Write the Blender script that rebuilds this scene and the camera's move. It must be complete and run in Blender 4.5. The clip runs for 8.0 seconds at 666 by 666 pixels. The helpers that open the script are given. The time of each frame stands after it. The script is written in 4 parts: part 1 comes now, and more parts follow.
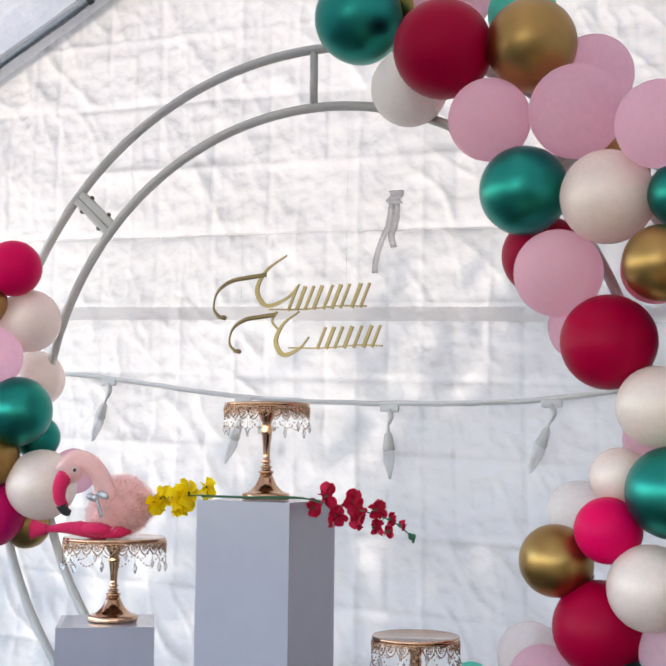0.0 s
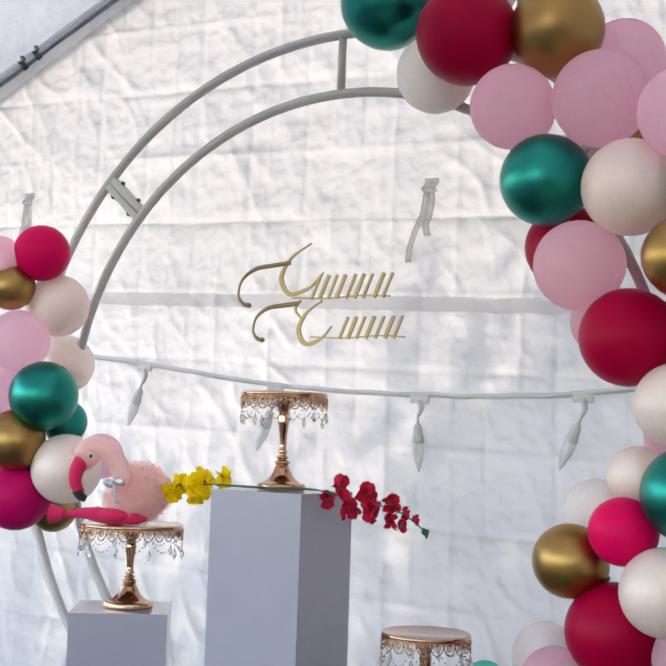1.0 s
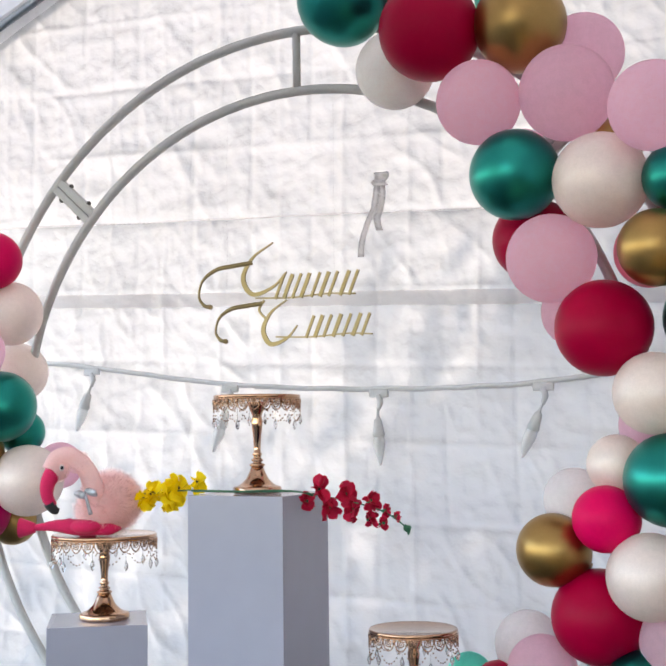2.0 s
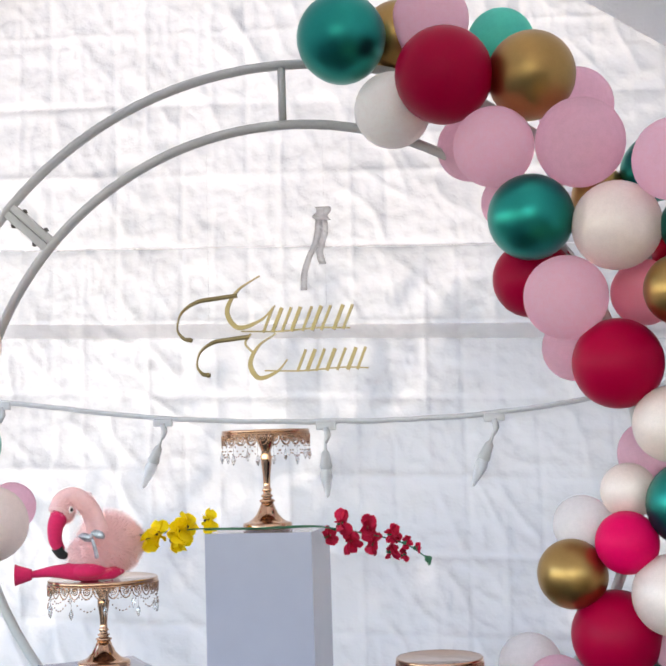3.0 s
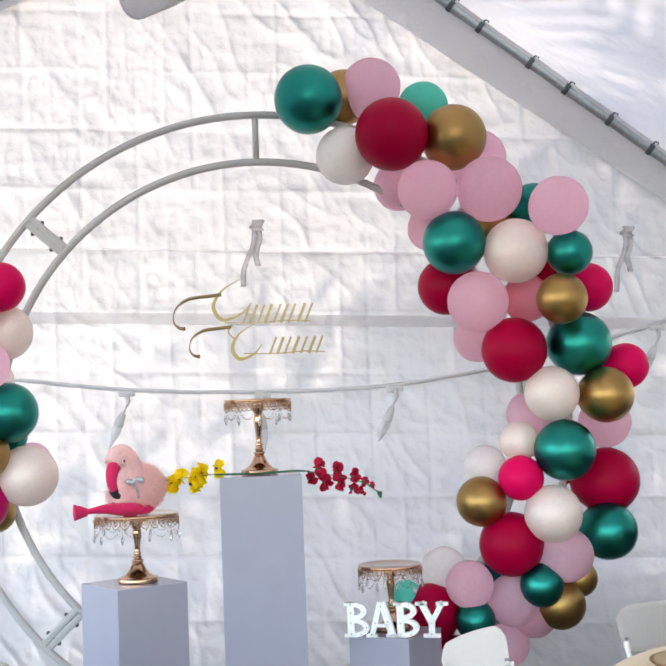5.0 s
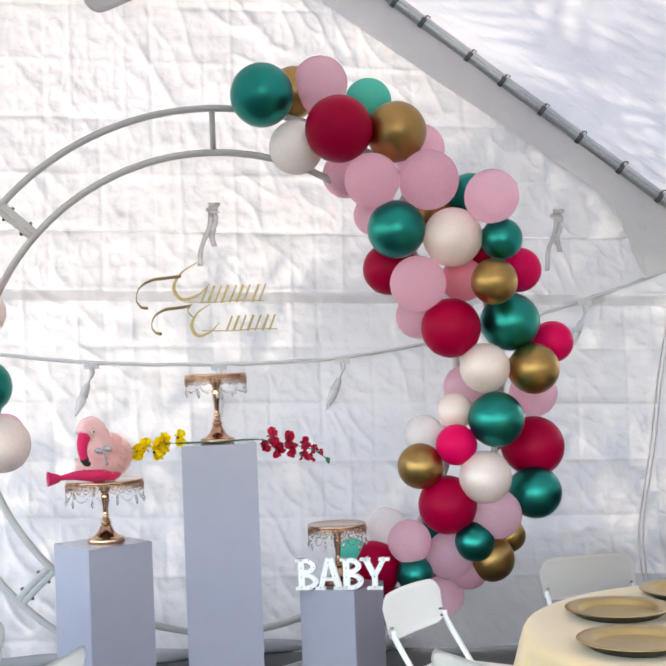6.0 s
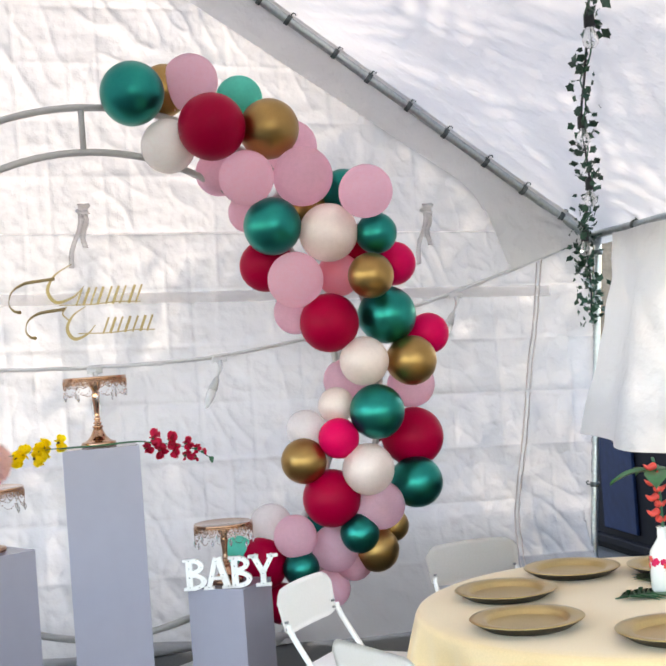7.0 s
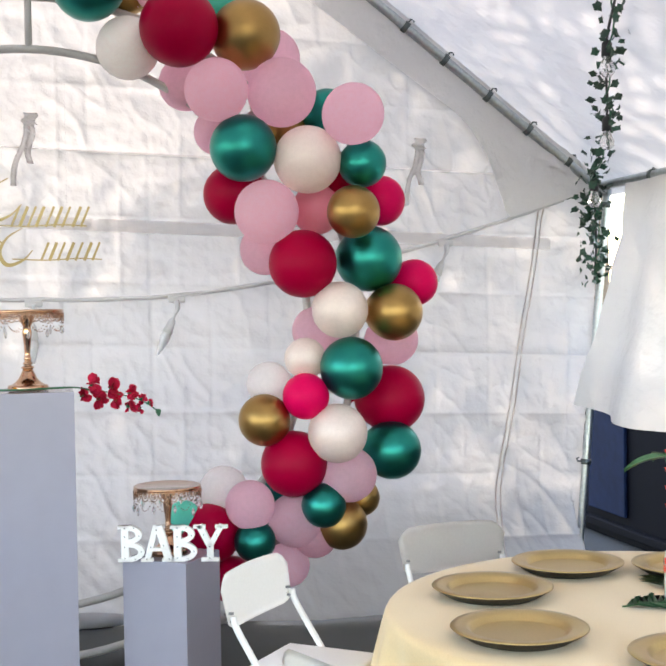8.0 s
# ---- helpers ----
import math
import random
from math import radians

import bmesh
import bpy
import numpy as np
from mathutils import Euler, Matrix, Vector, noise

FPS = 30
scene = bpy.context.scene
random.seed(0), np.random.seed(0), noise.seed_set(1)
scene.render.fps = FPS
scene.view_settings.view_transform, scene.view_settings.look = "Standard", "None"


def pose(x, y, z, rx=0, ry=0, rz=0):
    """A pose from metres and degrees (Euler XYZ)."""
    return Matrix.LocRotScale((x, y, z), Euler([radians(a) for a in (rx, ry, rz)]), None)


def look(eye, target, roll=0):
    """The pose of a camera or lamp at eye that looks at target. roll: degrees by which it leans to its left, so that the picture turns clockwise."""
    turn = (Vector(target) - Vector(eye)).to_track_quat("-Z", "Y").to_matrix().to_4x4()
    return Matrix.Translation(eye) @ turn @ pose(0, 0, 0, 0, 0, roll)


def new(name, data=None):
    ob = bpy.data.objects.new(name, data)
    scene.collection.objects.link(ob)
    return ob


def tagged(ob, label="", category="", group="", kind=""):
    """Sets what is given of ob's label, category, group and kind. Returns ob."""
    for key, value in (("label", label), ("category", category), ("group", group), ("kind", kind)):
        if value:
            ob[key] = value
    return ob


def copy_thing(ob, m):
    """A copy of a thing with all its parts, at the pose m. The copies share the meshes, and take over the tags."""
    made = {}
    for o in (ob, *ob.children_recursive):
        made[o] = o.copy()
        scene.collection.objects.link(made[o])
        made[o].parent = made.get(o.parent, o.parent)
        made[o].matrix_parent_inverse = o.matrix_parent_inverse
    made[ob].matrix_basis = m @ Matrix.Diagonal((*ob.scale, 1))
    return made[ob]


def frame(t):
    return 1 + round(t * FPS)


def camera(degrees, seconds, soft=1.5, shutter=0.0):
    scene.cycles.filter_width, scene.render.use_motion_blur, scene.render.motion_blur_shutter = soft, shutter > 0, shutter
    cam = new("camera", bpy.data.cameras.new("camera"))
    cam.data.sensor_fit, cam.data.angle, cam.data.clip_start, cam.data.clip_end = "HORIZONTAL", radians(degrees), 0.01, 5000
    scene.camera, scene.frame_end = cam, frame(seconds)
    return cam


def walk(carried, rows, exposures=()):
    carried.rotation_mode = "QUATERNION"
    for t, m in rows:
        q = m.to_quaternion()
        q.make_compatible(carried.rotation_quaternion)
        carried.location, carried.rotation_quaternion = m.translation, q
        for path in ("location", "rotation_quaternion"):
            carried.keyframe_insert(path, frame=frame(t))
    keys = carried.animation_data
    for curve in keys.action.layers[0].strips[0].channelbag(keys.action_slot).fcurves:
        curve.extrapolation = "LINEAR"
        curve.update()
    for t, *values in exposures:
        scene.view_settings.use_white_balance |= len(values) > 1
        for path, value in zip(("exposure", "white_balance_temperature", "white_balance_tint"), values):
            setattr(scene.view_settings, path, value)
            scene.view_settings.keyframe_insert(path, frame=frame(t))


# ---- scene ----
# ======== camera and walk ========
cam = camera(30.7, 8.0, soft=2.1)
PATH = [
    (0, (1.642, -2.932, 1.127), (0.795, -1.132, 1.33), 0.6),
    (0.5, (1.757, -2.839, 1.132), (0.8, -1.096, 1.35), 2.3),
    (1, (1.777, -2.809, 1.147), (0.81, -1.067, 1.324), 1.9),
    (1.5, (1.77, -2.83, 1.165), (0.883, -1.046, 1.337), -0.2),
    (2.8, (0.903, -3.098, 1.218), (0.415, -1.165, 1.379), -0.8),
    (3, (0.726, -3.179, 1.223), (0.409, -1.214, 1.411), -1.7),
    (3.5, (0.431, -3.553, 1.232), (0.29, -1.571, 1.464), -0.8),
    (4, (0.172, -3.805, 1.245), (0.098, -1.818, 1.463), -1.1),
    (4.5, (-0.032, -4.111, 1.244), (0.06, -2.121, 1.42), -2.7),
    (5.8, (0.004, -4.623, 1.297), (0.174, -2.63, 1.345), -1.7),
    (6, (-0.06, -4.724, 1.318), (0.157, -2.736, 1.361), -2.2),
    (6.5, (-0.187, -4.825, 1.314), (0.159, -2.856, 1.372), -3.3),
    (7, (-0.144, -4.723, 1.311), (0.301, -2.774, 1.34), -4.2),
    (7.5, (-0.001, -4.391, 1.308), (0.449, -2.442, 1.293), -2.6),
    (8, (0.0, -4.10, 1.287), (0.486, -2.16, 1.236), -0.9),
]
walk(cam, [(t, look(eye, target, roll)) for t, eye, target, roll in PATH], [(0.0, 1.60, 7350, 14.0), (0.5, 1.50, 7350, 14.0), (1.5, 1.54, 7400, 14.0), (3.0, 1.72, 7300, 14.0), (4.2, 1.70, 7350, 14.0), (5.8, 1.73, 7450, 14.0), (8.0, 1.78, 7800, 14.0)])

# ======== world, sun, exposure ========
SUN_DIR = Vector((0.42, 0.60, 0.68)).normalized()
world = bpy.data.worlds.new("world")
scene.world = world
world.use_nodes = True
wn = world.node_tree
sky = wn.nodes.new("ShaderNodeTexSky")
sky.sky_type = "NISHITA"
sky.sun_disc = False
sky.sun_elevation = math.asin(SUN_DIR.z)
sky.sun_rotation = math.atan2(SUN_DIR.x, SUN_DIR.y)
wn.links.new(sky.outputs[0], wn.nodes["Background"].inputs[0])
wn.nodes["Background"].inputs[1].default_value = 0.36
sun_data = bpy.data.lights.new("sun", "SUN")
sun_data.energy = 4.0
sun_data.angle = radians(0.45)
sun_data.color = (1.0, 0.95, 0.88)
sun = new("sun", sun_data)
sun.matrix_world = look(SUN_DIR * 20, (0, 0, 0))


# ======== materials ========
def material(name):
    m = bpy.data.materials.new(name)
    m.use_nodes = True
    nt = m.node_tree
    return m, nt, nt.nodes["Principled BSDF"]


def node(nt, kind, **values):
    n = nt.nodes.new(kind)
    for key, value in values.items():
        n.inputs[key].default_value = value
    return n


def surface(name, color, rough=0.5, metal=0.0, grain=40.0, vary=0.12, bump=0.1, depth=0.002, big=3.0, spread=0.0,
            coat=0.0, sheen=0.0, trans=0.0, noise_rough=0.0):
    """A principled surface with variation at two scales, grain bump, and an optional spread between like pieces."""
    m, nt, p = material(name)
    tc = nt.nodes.new("ShaderNodeTexCoord")
    n1 = node(nt, "ShaderNodeTexNoise", Scale=grain, Detail=4.0)
    n2 = node(nt, "ShaderNodeTexNoise", Scale=big, Detail=2.0)
    for n in (n1, n2):
        nt.links.new(tc.outputs["Object"], n.inputs["Vector"])
    add = nt.nodes.new("ShaderNodeMath")
    add.operation = "ADD"
    nt.links.new(n1.outputs["Fac"], add.inputs[0])
    nt.links.new(n2.outputs["Fac"], add.inputs[1])
    ramp = nt.nodes.new("ShaderNodeMapRange")
    ramp.inputs["From Min"].default_value = 0.7
    ramp.inputs["From Max"].default_value = 1.3
    ramp.inputs["To Min"].default_value = 1.0 - vary
    ramp.inputs["To Max"].default_value = 1.0 + vary
    nt.links.new(add.outputs[0], ramp.inputs["Value"])
    hsv = nt.nodes.new("ShaderNodeHueSaturation")
    hsv.inputs["Color"].default_value = (*color, 1)
    if spread:
        info = nt.nodes.new("ShaderNodeObjectInfo")
        sp = nt.nodes.new("ShaderNodeMapRange")
        sp.inputs["To Min"].default_value = 1 - spread
        sp.inputs["To Max"].default_value = 1 + spread
        nt.links.new(info.outputs["Random"], sp.inputs["Value"])
        mul = nt.nodes.new("ShaderNodeMath")
        mul.operation = "MULTIPLY"
        nt.links.new(sp.outputs[0], mul.inputs[0])
        nt.links.new(ramp.outputs[0], mul.inputs[1])
        nt.links.new(mul.outputs[0], hsv.inputs["Value"])
    else:
        nt.links.new(ramp.outputs[0], hsv.inputs["Value"])
    nt.links.new(hsv.outputs[0], p.inputs["Base Color"])
    p.inputs["Roughness"].default_value = rough
    p.inputs["Metallic"].default_value = metal
    p.inputs["Coat Weight"].default_value = coat
    p.inputs["Coat Roughness"].default_value = 0.12
    p.inputs["Sheen Weight"].default_value = sheen
    if noise_rough:
        nr = nt.nodes.new("ShaderNodeMapRange")
        nr.inputs["To Min"].default_value = max(0.02, rough - noise_rough)
        nr.inputs["To Max"].default_value = rough + noise_rough
        nt.links.new(n2.outputs["Fac"], nr.inputs["Value"])
        nt.links.new(nr.outputs[0], p.inputs["Roughness"])
    if bump:
        bn = nt.nodes.new("ShaderNodeBump")
        bn.inputs["Strength"].default_value = bump
        bn.inputs["Distance"].default_value = depth
        nt.links.new(n1.outputs["Fac"], bn.inputs["Height"])
        nt.links.new(bn.outputs[0], p.inputs["Normal"])
    if trans:
        tr = nt.nodes.new("ShaderNodeBsdfTranslucent")
        nt.links.new(hsv.outputs[0], tr.inputs["Color"])
        mix = nt.nodes.new("ShaderNodeMixShader")
        mix.inputs[0].default_value = trans
        nt.links.new(p.outputs[0], mix.inputs[1])
        nt.links.new(tr.outputs[0], mix.inputs[2])
        nt.links.new(mix.outputs[0], nt.nodes["Material Output"].inputs["Surface"])
    return m


def tarp(name, color, through_part, weave=0.25, crinkle=0.6):
    """Woven polyethylene sheet that lets daylight through, with creases of folding and fine wrinkles."""
    m, nt, p = material(name)
    tc = nt.nodes.new("ShaderNodeTexCoord")
    fine = node(nt, "ShaderNodeTexNoise", Scale=55.0, Detail=3.0)
    mid = node(nt, "ShaderNodeTexNoise", Scale=13.0, Detail=3.0, Distortion=0.0)
    mp = nt.nodes.new("ShaderNodeMapping")
    mp.inputs["Scale"].default_value = (0.95, 1.0, 1.0)
    big = node(nt, "ShaderNodeTexNoise", Scale=1.3, Detail=3.0)
    nt.links.new(tc.outputs["Object"], mp.inputs["Vector"])
    for n in (fine, big):
        nt.links.new(tc.outputs["Object"], n.inputs["Vector"])
    nt.links.new(mp.outputs[0], mid.inputs["Vector"])
    cr = node(nt, "ShaderNodeTexVoronoi", Scale=8.0, Randomness=0.95)
    cr.feature = "SMOOTH_F1"
    cr.distance = "CHEBYCHEV"
    cr.inputs["Smoothness"].default_value = 0.25
    warp = nt.nodes.new("ShaderNodeVectorMath")
    warp.operation = "MULTIPLY_ADD"
    warp.inputs[1].default_value = (0.3, 0.3, 0.3)
    nt.links.new(big.outputs["Color"], warp.inputs[0])
    nt.links.new(mp.outputs[0], warp.inputs[2])
    nt.links.new(warp.outputs[0], cr.inputs["Vector"])
    tot = nt.nodes.new("ShaderNodeMath")
    tot.operation = "MULTIPLY_ADD"
    tot.inputs[1].default_value = 0.8
    nt.links.new(cr.outputs["Distance"], tot.inputs[0])
    nt.links.new(mid.outputs["Fac"], tot.inputs[2])
    b1 = node(nt, "ShaderNodeBump", Strength=crinkle, Distance=0.03)
    nt.links.new(tot.outputs[0], b1.inputs["Height"])
    b2 = node(nt, "ShaderNodeBump", Strength=weave, Distance=0.003)
    nt.links.new(fine.outputs["Fac"], b2.inputs["Height"])
    nt.links.new(b1.outputs[0], b2.inputs["Normal"])
    ramp = nt.nodes.new("ShaderNodeMapRange")
    ramp.inputs["From Min"].default_value = 0.3
    ramp.inputs["From Max"].default_value = 0.7
    ramp.inputs["To Min"].default_value = 0.93
    ramp.inputs["To Max"].default_value = 1.05
    nt.links.new(big.outputs["Fac"], ramp.inputs["Value"])
    hsv = nt.nodes.new("ShaderNodeHueSaturation")
    hsv.inputs["Color"].default_value = (*color, 1)
    nt.links.new(ramp.outputs[0], hsv.inputs["Value"])
    nt.links.new(hsv.outputs[0], p.inputs["Base Color"])
    p.inputs["Roughness"].default_value = 0.55
    p.inputs["Specular IOR Level"].default_value = 0.3
    tr = nt.nodes.new("ShaderNodeBsdfTranslucent")
    nt.links.new(hsv.outputs[0], tr.inputs["Color"])
    for n in (p, tr):
        nt.links.new(b2.outputs[0], n.inputs["Normal"])
    mix = nt.nodes.new("ShaderNodeMixShader")
    mix.inputs[0].default_value = through_part
    nt.links.new(p.outputs[0], mix.inputs[1])
    nt.links.new(tr.outputs[0], mix.inputs[2])
    nt.links.new(mix.outputs[0], nt.nodes["Material Output"].inputs["Surface"])
    return m


M = {}
# White tarp, base darkened below the roof's to hold down its backlit brightness
M["wall"] = tarp("dimmed_white_tarp_wall", (0.435, 0.43, 0.435), 0.31, 0.14, 0.30)
M["roof"] = tarp("white_tarp_roof", (0.70, 0.69, 0.69), 0.17, 0.15, 0.4)
M["band"] = tarp("white_tarp_band", (0.80, 0.78, 0.78), 0.62, 0.12, 0.25)
M["valance"] = tarp("white_tarp_valance", (0.72, 0.71, 0.71), 0.32)
M["steel"] = surface("galvanised_steel", (0.42, 0.46, 0.47), 0.32, 0.9, 60, 0.2, 0.1, noise_rough=0.1)
M["darksteel"] = surface("dark_clamp_steel", (0.10, 0.12, 0.12), 0.45, 0.7, 80, 0.2, 0.1)
M["archpaint"] = surface("white_powder_coat", (0.46, 0.45, 0.43), 0.38, 0.0, 90, 0.06, 0.08, 0.001)
M["bolt"] = surface("dark_bolt_steel", (0.12, 0.11, 0.10), 0.4, 0.8, 80, 0.2, 0.1)
# White plinths: dimness and bluish sky tint are put into the base colour
M["plinth"] = surface("shaded_white_laminate", (0.335, 0.327, 0.392), 0.20, 0.0, 12, 0.03, 0.02, 0.001, 1.5, coat=0.25)
M["asphalt"] = surface("asphalt", (0.060, 0.064, 0.065), 0.85, 0.0, 160, 0.3, 0.6, 0.004, 1.2)
M["cloth"] = surface("gold_satin_cloth", (0.80, 0.585, 0.30), 0.42, 0.0, 180, 0.06, 0.15, 0.001, 2.0, sheen=0.3)
M["charger"] = surface("gold_charger", (0.50, 0.35, 0.15), 0.33, 0.75, 120, 0.06, 0.12, 0.0006, 6.0)
M["underside"] = surface("black_plastic_underside", (0.02, 0.016, 0.012), 0.5, 0.0, 90, 0.1, 0.05)
M["rosegold"] = surface("rose_gold_metal", (0.52, 0.31, 0.20), 0.10, 1.0, 50, 0.12, 0.06, 0.0006, 9.0, noise_rough=0.07)
M["crystal"] = surface("clear_acrylic_crystal", (0.9, 0.9, 0.9), 0.05, 0.0, 40, 0.02, 0.0)
M["crystal"].node_tree.nodes["Principled BSDF"].inputs["Transmission Weight"].default_value = 0.85
M["chair"] = surface("white_moulded_plastic", (0.90, 0.88, 0.84), 0.4, 0.0, 150, 0.03, 0.1, 0.0006, 2.5)
M["chairframe"] = surface("white_painted_tube", (0.80, 0.79, 0.76), 0.35, 0.0, 60, 0.03, 0.05, 0.0006)
M["rivet"] = surface("zinc_rivet", (0.3, 0.3, 0.3), 0.4, 0.9, 60, 0.1, 0.05)
M["signgold"] = surface("gold_mirror_acrylic", (0.25, 0.185, 0.085), 0.36, 0.85, 30, 0.1, 0.03, 0.0005, 5.0)
M["letter"] = surface("white_painted_wood", (0.88, 0.87, 0.84), 0.5, 0.0, 60, 0.05, 0.1, 0.0006)
M["hole"] = surface("dark_bulb_hole", (0.03, 0.03, 0.03), 0.6, 0.0, 60, 0.1, 0.0)
M["fur"] = surface("pink_plush", (1.0, 0.78, 0.76), 0.95, 0.0, 120, 0.05, 0.0, 0.002, 14, sheen=0.5, trans=0.6)
M["felt"] = surface("magenta_felt", (0.62, 0.010, 0.09), 0.9, 0.0, 150, 0.1, 0.3, 0.001, 10, sheen=0.1)
M["black"] = surface("black_felt", (0.02, 0.018, 0.02), 0.7, 0.0, 150, 0.1, 0.2)
M["white"] = surface("white_felt", (0.85, 0.84, 0.82), 0.7, 0.0, 150, 0.05, 0.1)
M["ribbon"] = surface("silver_sequin_ribbon", (0.45, 0.48, 0.52), 0.3, 0.7, 300, 0.5, 0.5, 0.002, 60)
M["stem"] = surface("green_plastic_stem", (0.015, 0.11, 0.05), 0.45, 0.0, 80, 0.15, 0.1)
M["redpetal"] = surface("red_silk_petal", (0.55, 0.004, 0.045), 0.8, 0.0, 60, 0.2, 0.1, 0.001, 25, trans=0.25)
M["yelpetal"] = surface("yellow_silk_petal", (0.98, 0.74, 0.01), 0.8, 0.0, 60, 0.1, 0.1, 0.001, 25, trans=0.45)
M["leaf"] = surface("dark_green_leaf", (0.012, 0.055, 0.03), 0.45, 0.0, 60, 0.3, 0.2, 0.001, 12, spread=0.4)
M["tableleaf"] = surface("glossy_green_leaf", (0.025, 0.13, 0.04), 0.4, 0.0, 60, 0.25, 0.2, 0.001, 12)
M["palmleaf"] = surface("palm_leaf", (0.05, 0.10, 0.03), 0.5, 0.0, 30, 0.2, 0.1)
M["trunk"] = surface("palm_trunk", (0.22, 0.17, 0.12), 0.9, 0.0, 20, 0.3, 0.5, 0.01)
M["blackcord"] = surface("black_rubber_cord", (0.012, 0.013, 0.015), 0.5, 0.0, 80, 0.1, 0.05)
M["bulbglass"] = surface("clear_bulb_glass", (0.95, 0.95, 0.95), 0.04, 0.0, 20, 0.01, 0.0)
M["bulbglass"].node_tree.nodes["Principled BSDF"].inputs["Transmission Weight"].default_value = 0.9
M["socketgrey"] = surface("grey_socket_plastic", (0.50, 0.50, 0.50), 0.5, 0.0, 60, 0.06, 0.05)
M["whitecord"] = surface("white_cord", (0.56, 0.56, 0.57), 0.6, 0.0, 60, 0.06, 0.05)
M["frost"] = surface("frosted_bulb", (0.85, 0.85, 0.86), 0.3, 0.0, 60, 0.04, 0.03, trans=0.5)
M["navy"] = surface("navy_painted_steel", (0.005, 0.014, 0.046), 0.7, 0.0, 20, 0.25, 0.1, 0.001, 1.2)
M["navydark"] = surface("dark_navy_panel", (0.0012, 0.0018, 0.005), 0.8, 0.0, 20, 0.25, 0.1, 0.001, 1.2)
for key in ("navy", "navydark"):
    M[key].node_tree.nodes["Principled BSDF"].inputs["Specular IOR Level"].default_value = 0.1
M["vase"] = surface("white_ceramic", (0.75, 0.77, 0.74), 0.2, 0.0, 30, 0.03, 0.02, coat=0.4)
M["coral"] = surface("coral_bract", (0.80, 0.08, 0.06), 0.45, 0.0, 50, 0.15, 0.1, trans=0.15)
M["tie"] = tarp("white_fabric_tie", (0.80, 0.78, 0.78), 0.45)
M["seam"] = surface("brown_grey_seam", (0.56, 0.50, 0.48), 0.8, 0.0, 120, 0.2, 0.3, trans=0.3)
M["rope"] = surface("grey_rope", (0.35, 0.33, 0.32), 0.9, 0.0, 200, 0.2, 0.4)
M["knot"] = surface("latex_knot", (0.4, 0.2, 0.2), 0.5, 0.0, 60, 0.1, 0.1)


def latex(name, color, rough=0.32, metal=0.0, trans=0.0, coat=0.0, spread=0.05):
    m = surface(name, color, rough, metal, 25, 0.04, 0.015, 0.001, 6.0, spread, coat, 0.0, trans)
    if not metal:
        m.node_tree.nodes["Principled BSDF"].inputs["Specular IOR Level"].default_value = 0.09
    return m


LATEX = {
    "green": latex("chrome_green_latex", (0.008, 0.225, 0.185), 0.36, 1.0),
    "gold": latex("chrome_gold_latex", (0.37, 0.222, 0.078), 0.38, 1.0),
    "crimson": latex("crimson_latex", (0.36, 0.0, 0.030), 0.38, 0.0, 0.06),
    "red": latex("red_latex", (0.42, 0.0, 0.03), 0.4, 0.0, 0.1),
    "hotpink": latex("hot_pink_latex", (0.74, 0.003, 0.095), 0.38, 0.0, 0.12),
    "magenta": latex("magenta_latex", (0.52, 0.004, 0.11), 0.38, 0.0, 0.1),
    "pink": latex("pastel_pink_latex", (1.0, 0.735, 0.825), 0.38, 0.0, 0.78),
    "coral": latex("coral_pink_latex", (1.0, 0.38, 0.48), 0.42, 0.0, 0.25),
    "ivory": latex("ivory_pearl_latex", (0.96, 0.91, 0.86), 0.36, 0.0, 0.25, 0.2),
    "pearl": latex("pearl_blush_latex", (0.97, 0.85, 0.79), 0.42, 0.20, 0.35, 0.15),
    "clear": latex("translucent_white_latex", (0.95, 0.91, 0.91), 0.35, 0.0, 0.55),
    "mint": latex("mint_latex", (0.11, 0.70, 0.56), 0.36, 0.0, 0.40),
}
LOOKS = {
    "green": "metallic chrome emerald green balloon", "gold": "metallic chrome gold balloon", "crimson": "deep crimson matt latex balloon",
    "red": "bright red latex balloon", "hotpink": "hot pink latex balloon", "magenta": "magenta latex balloon",
    "pink": "pastel pink latex balloon", "coral": "coral pink latex balloon", "ivory": "ivory white pearl latex balloon",
    "pearl": "blush pearl white latex balloon", "clear": "pale translucent white latex balloon", "mint": "light mint green latex balloon",
}


# ======== mesh helpers ========
def empty(name, at=(0, 0, 0), turn=0.0, label="", category="", group="", kind=""):
    ob = new(name)
    ob.empty_display_size = 0.05
    ob.matrix_world = pose(*at, 0, 0, turn)
    return tagged(ob, label, category, group, kind)


def part(name, bm, mat, parent=None, label="", smooth=True, mats=()):
    me = bpy.data.meshes.new(name)
    bm.to_mesh(me)
    bm.free()
    for m in (mat, *mats):
        me.materials.append(m)
    if smooth:
        for p in me.polygons:
            p.use_smooth = True
    ob = new(name, me)
    if parent is not None:
        ob.parent = parent
    return tagged(ob, label)


def thing(name, bm, mat, label, category, group="", kind="", smooth=True, at=None, mats=()):
    ob = part(name, bm, mat, None, "", smooth, mats)
    if at is not None:
        ob.matrix_world = at
    return tagged(ob, label, category, group, kind)


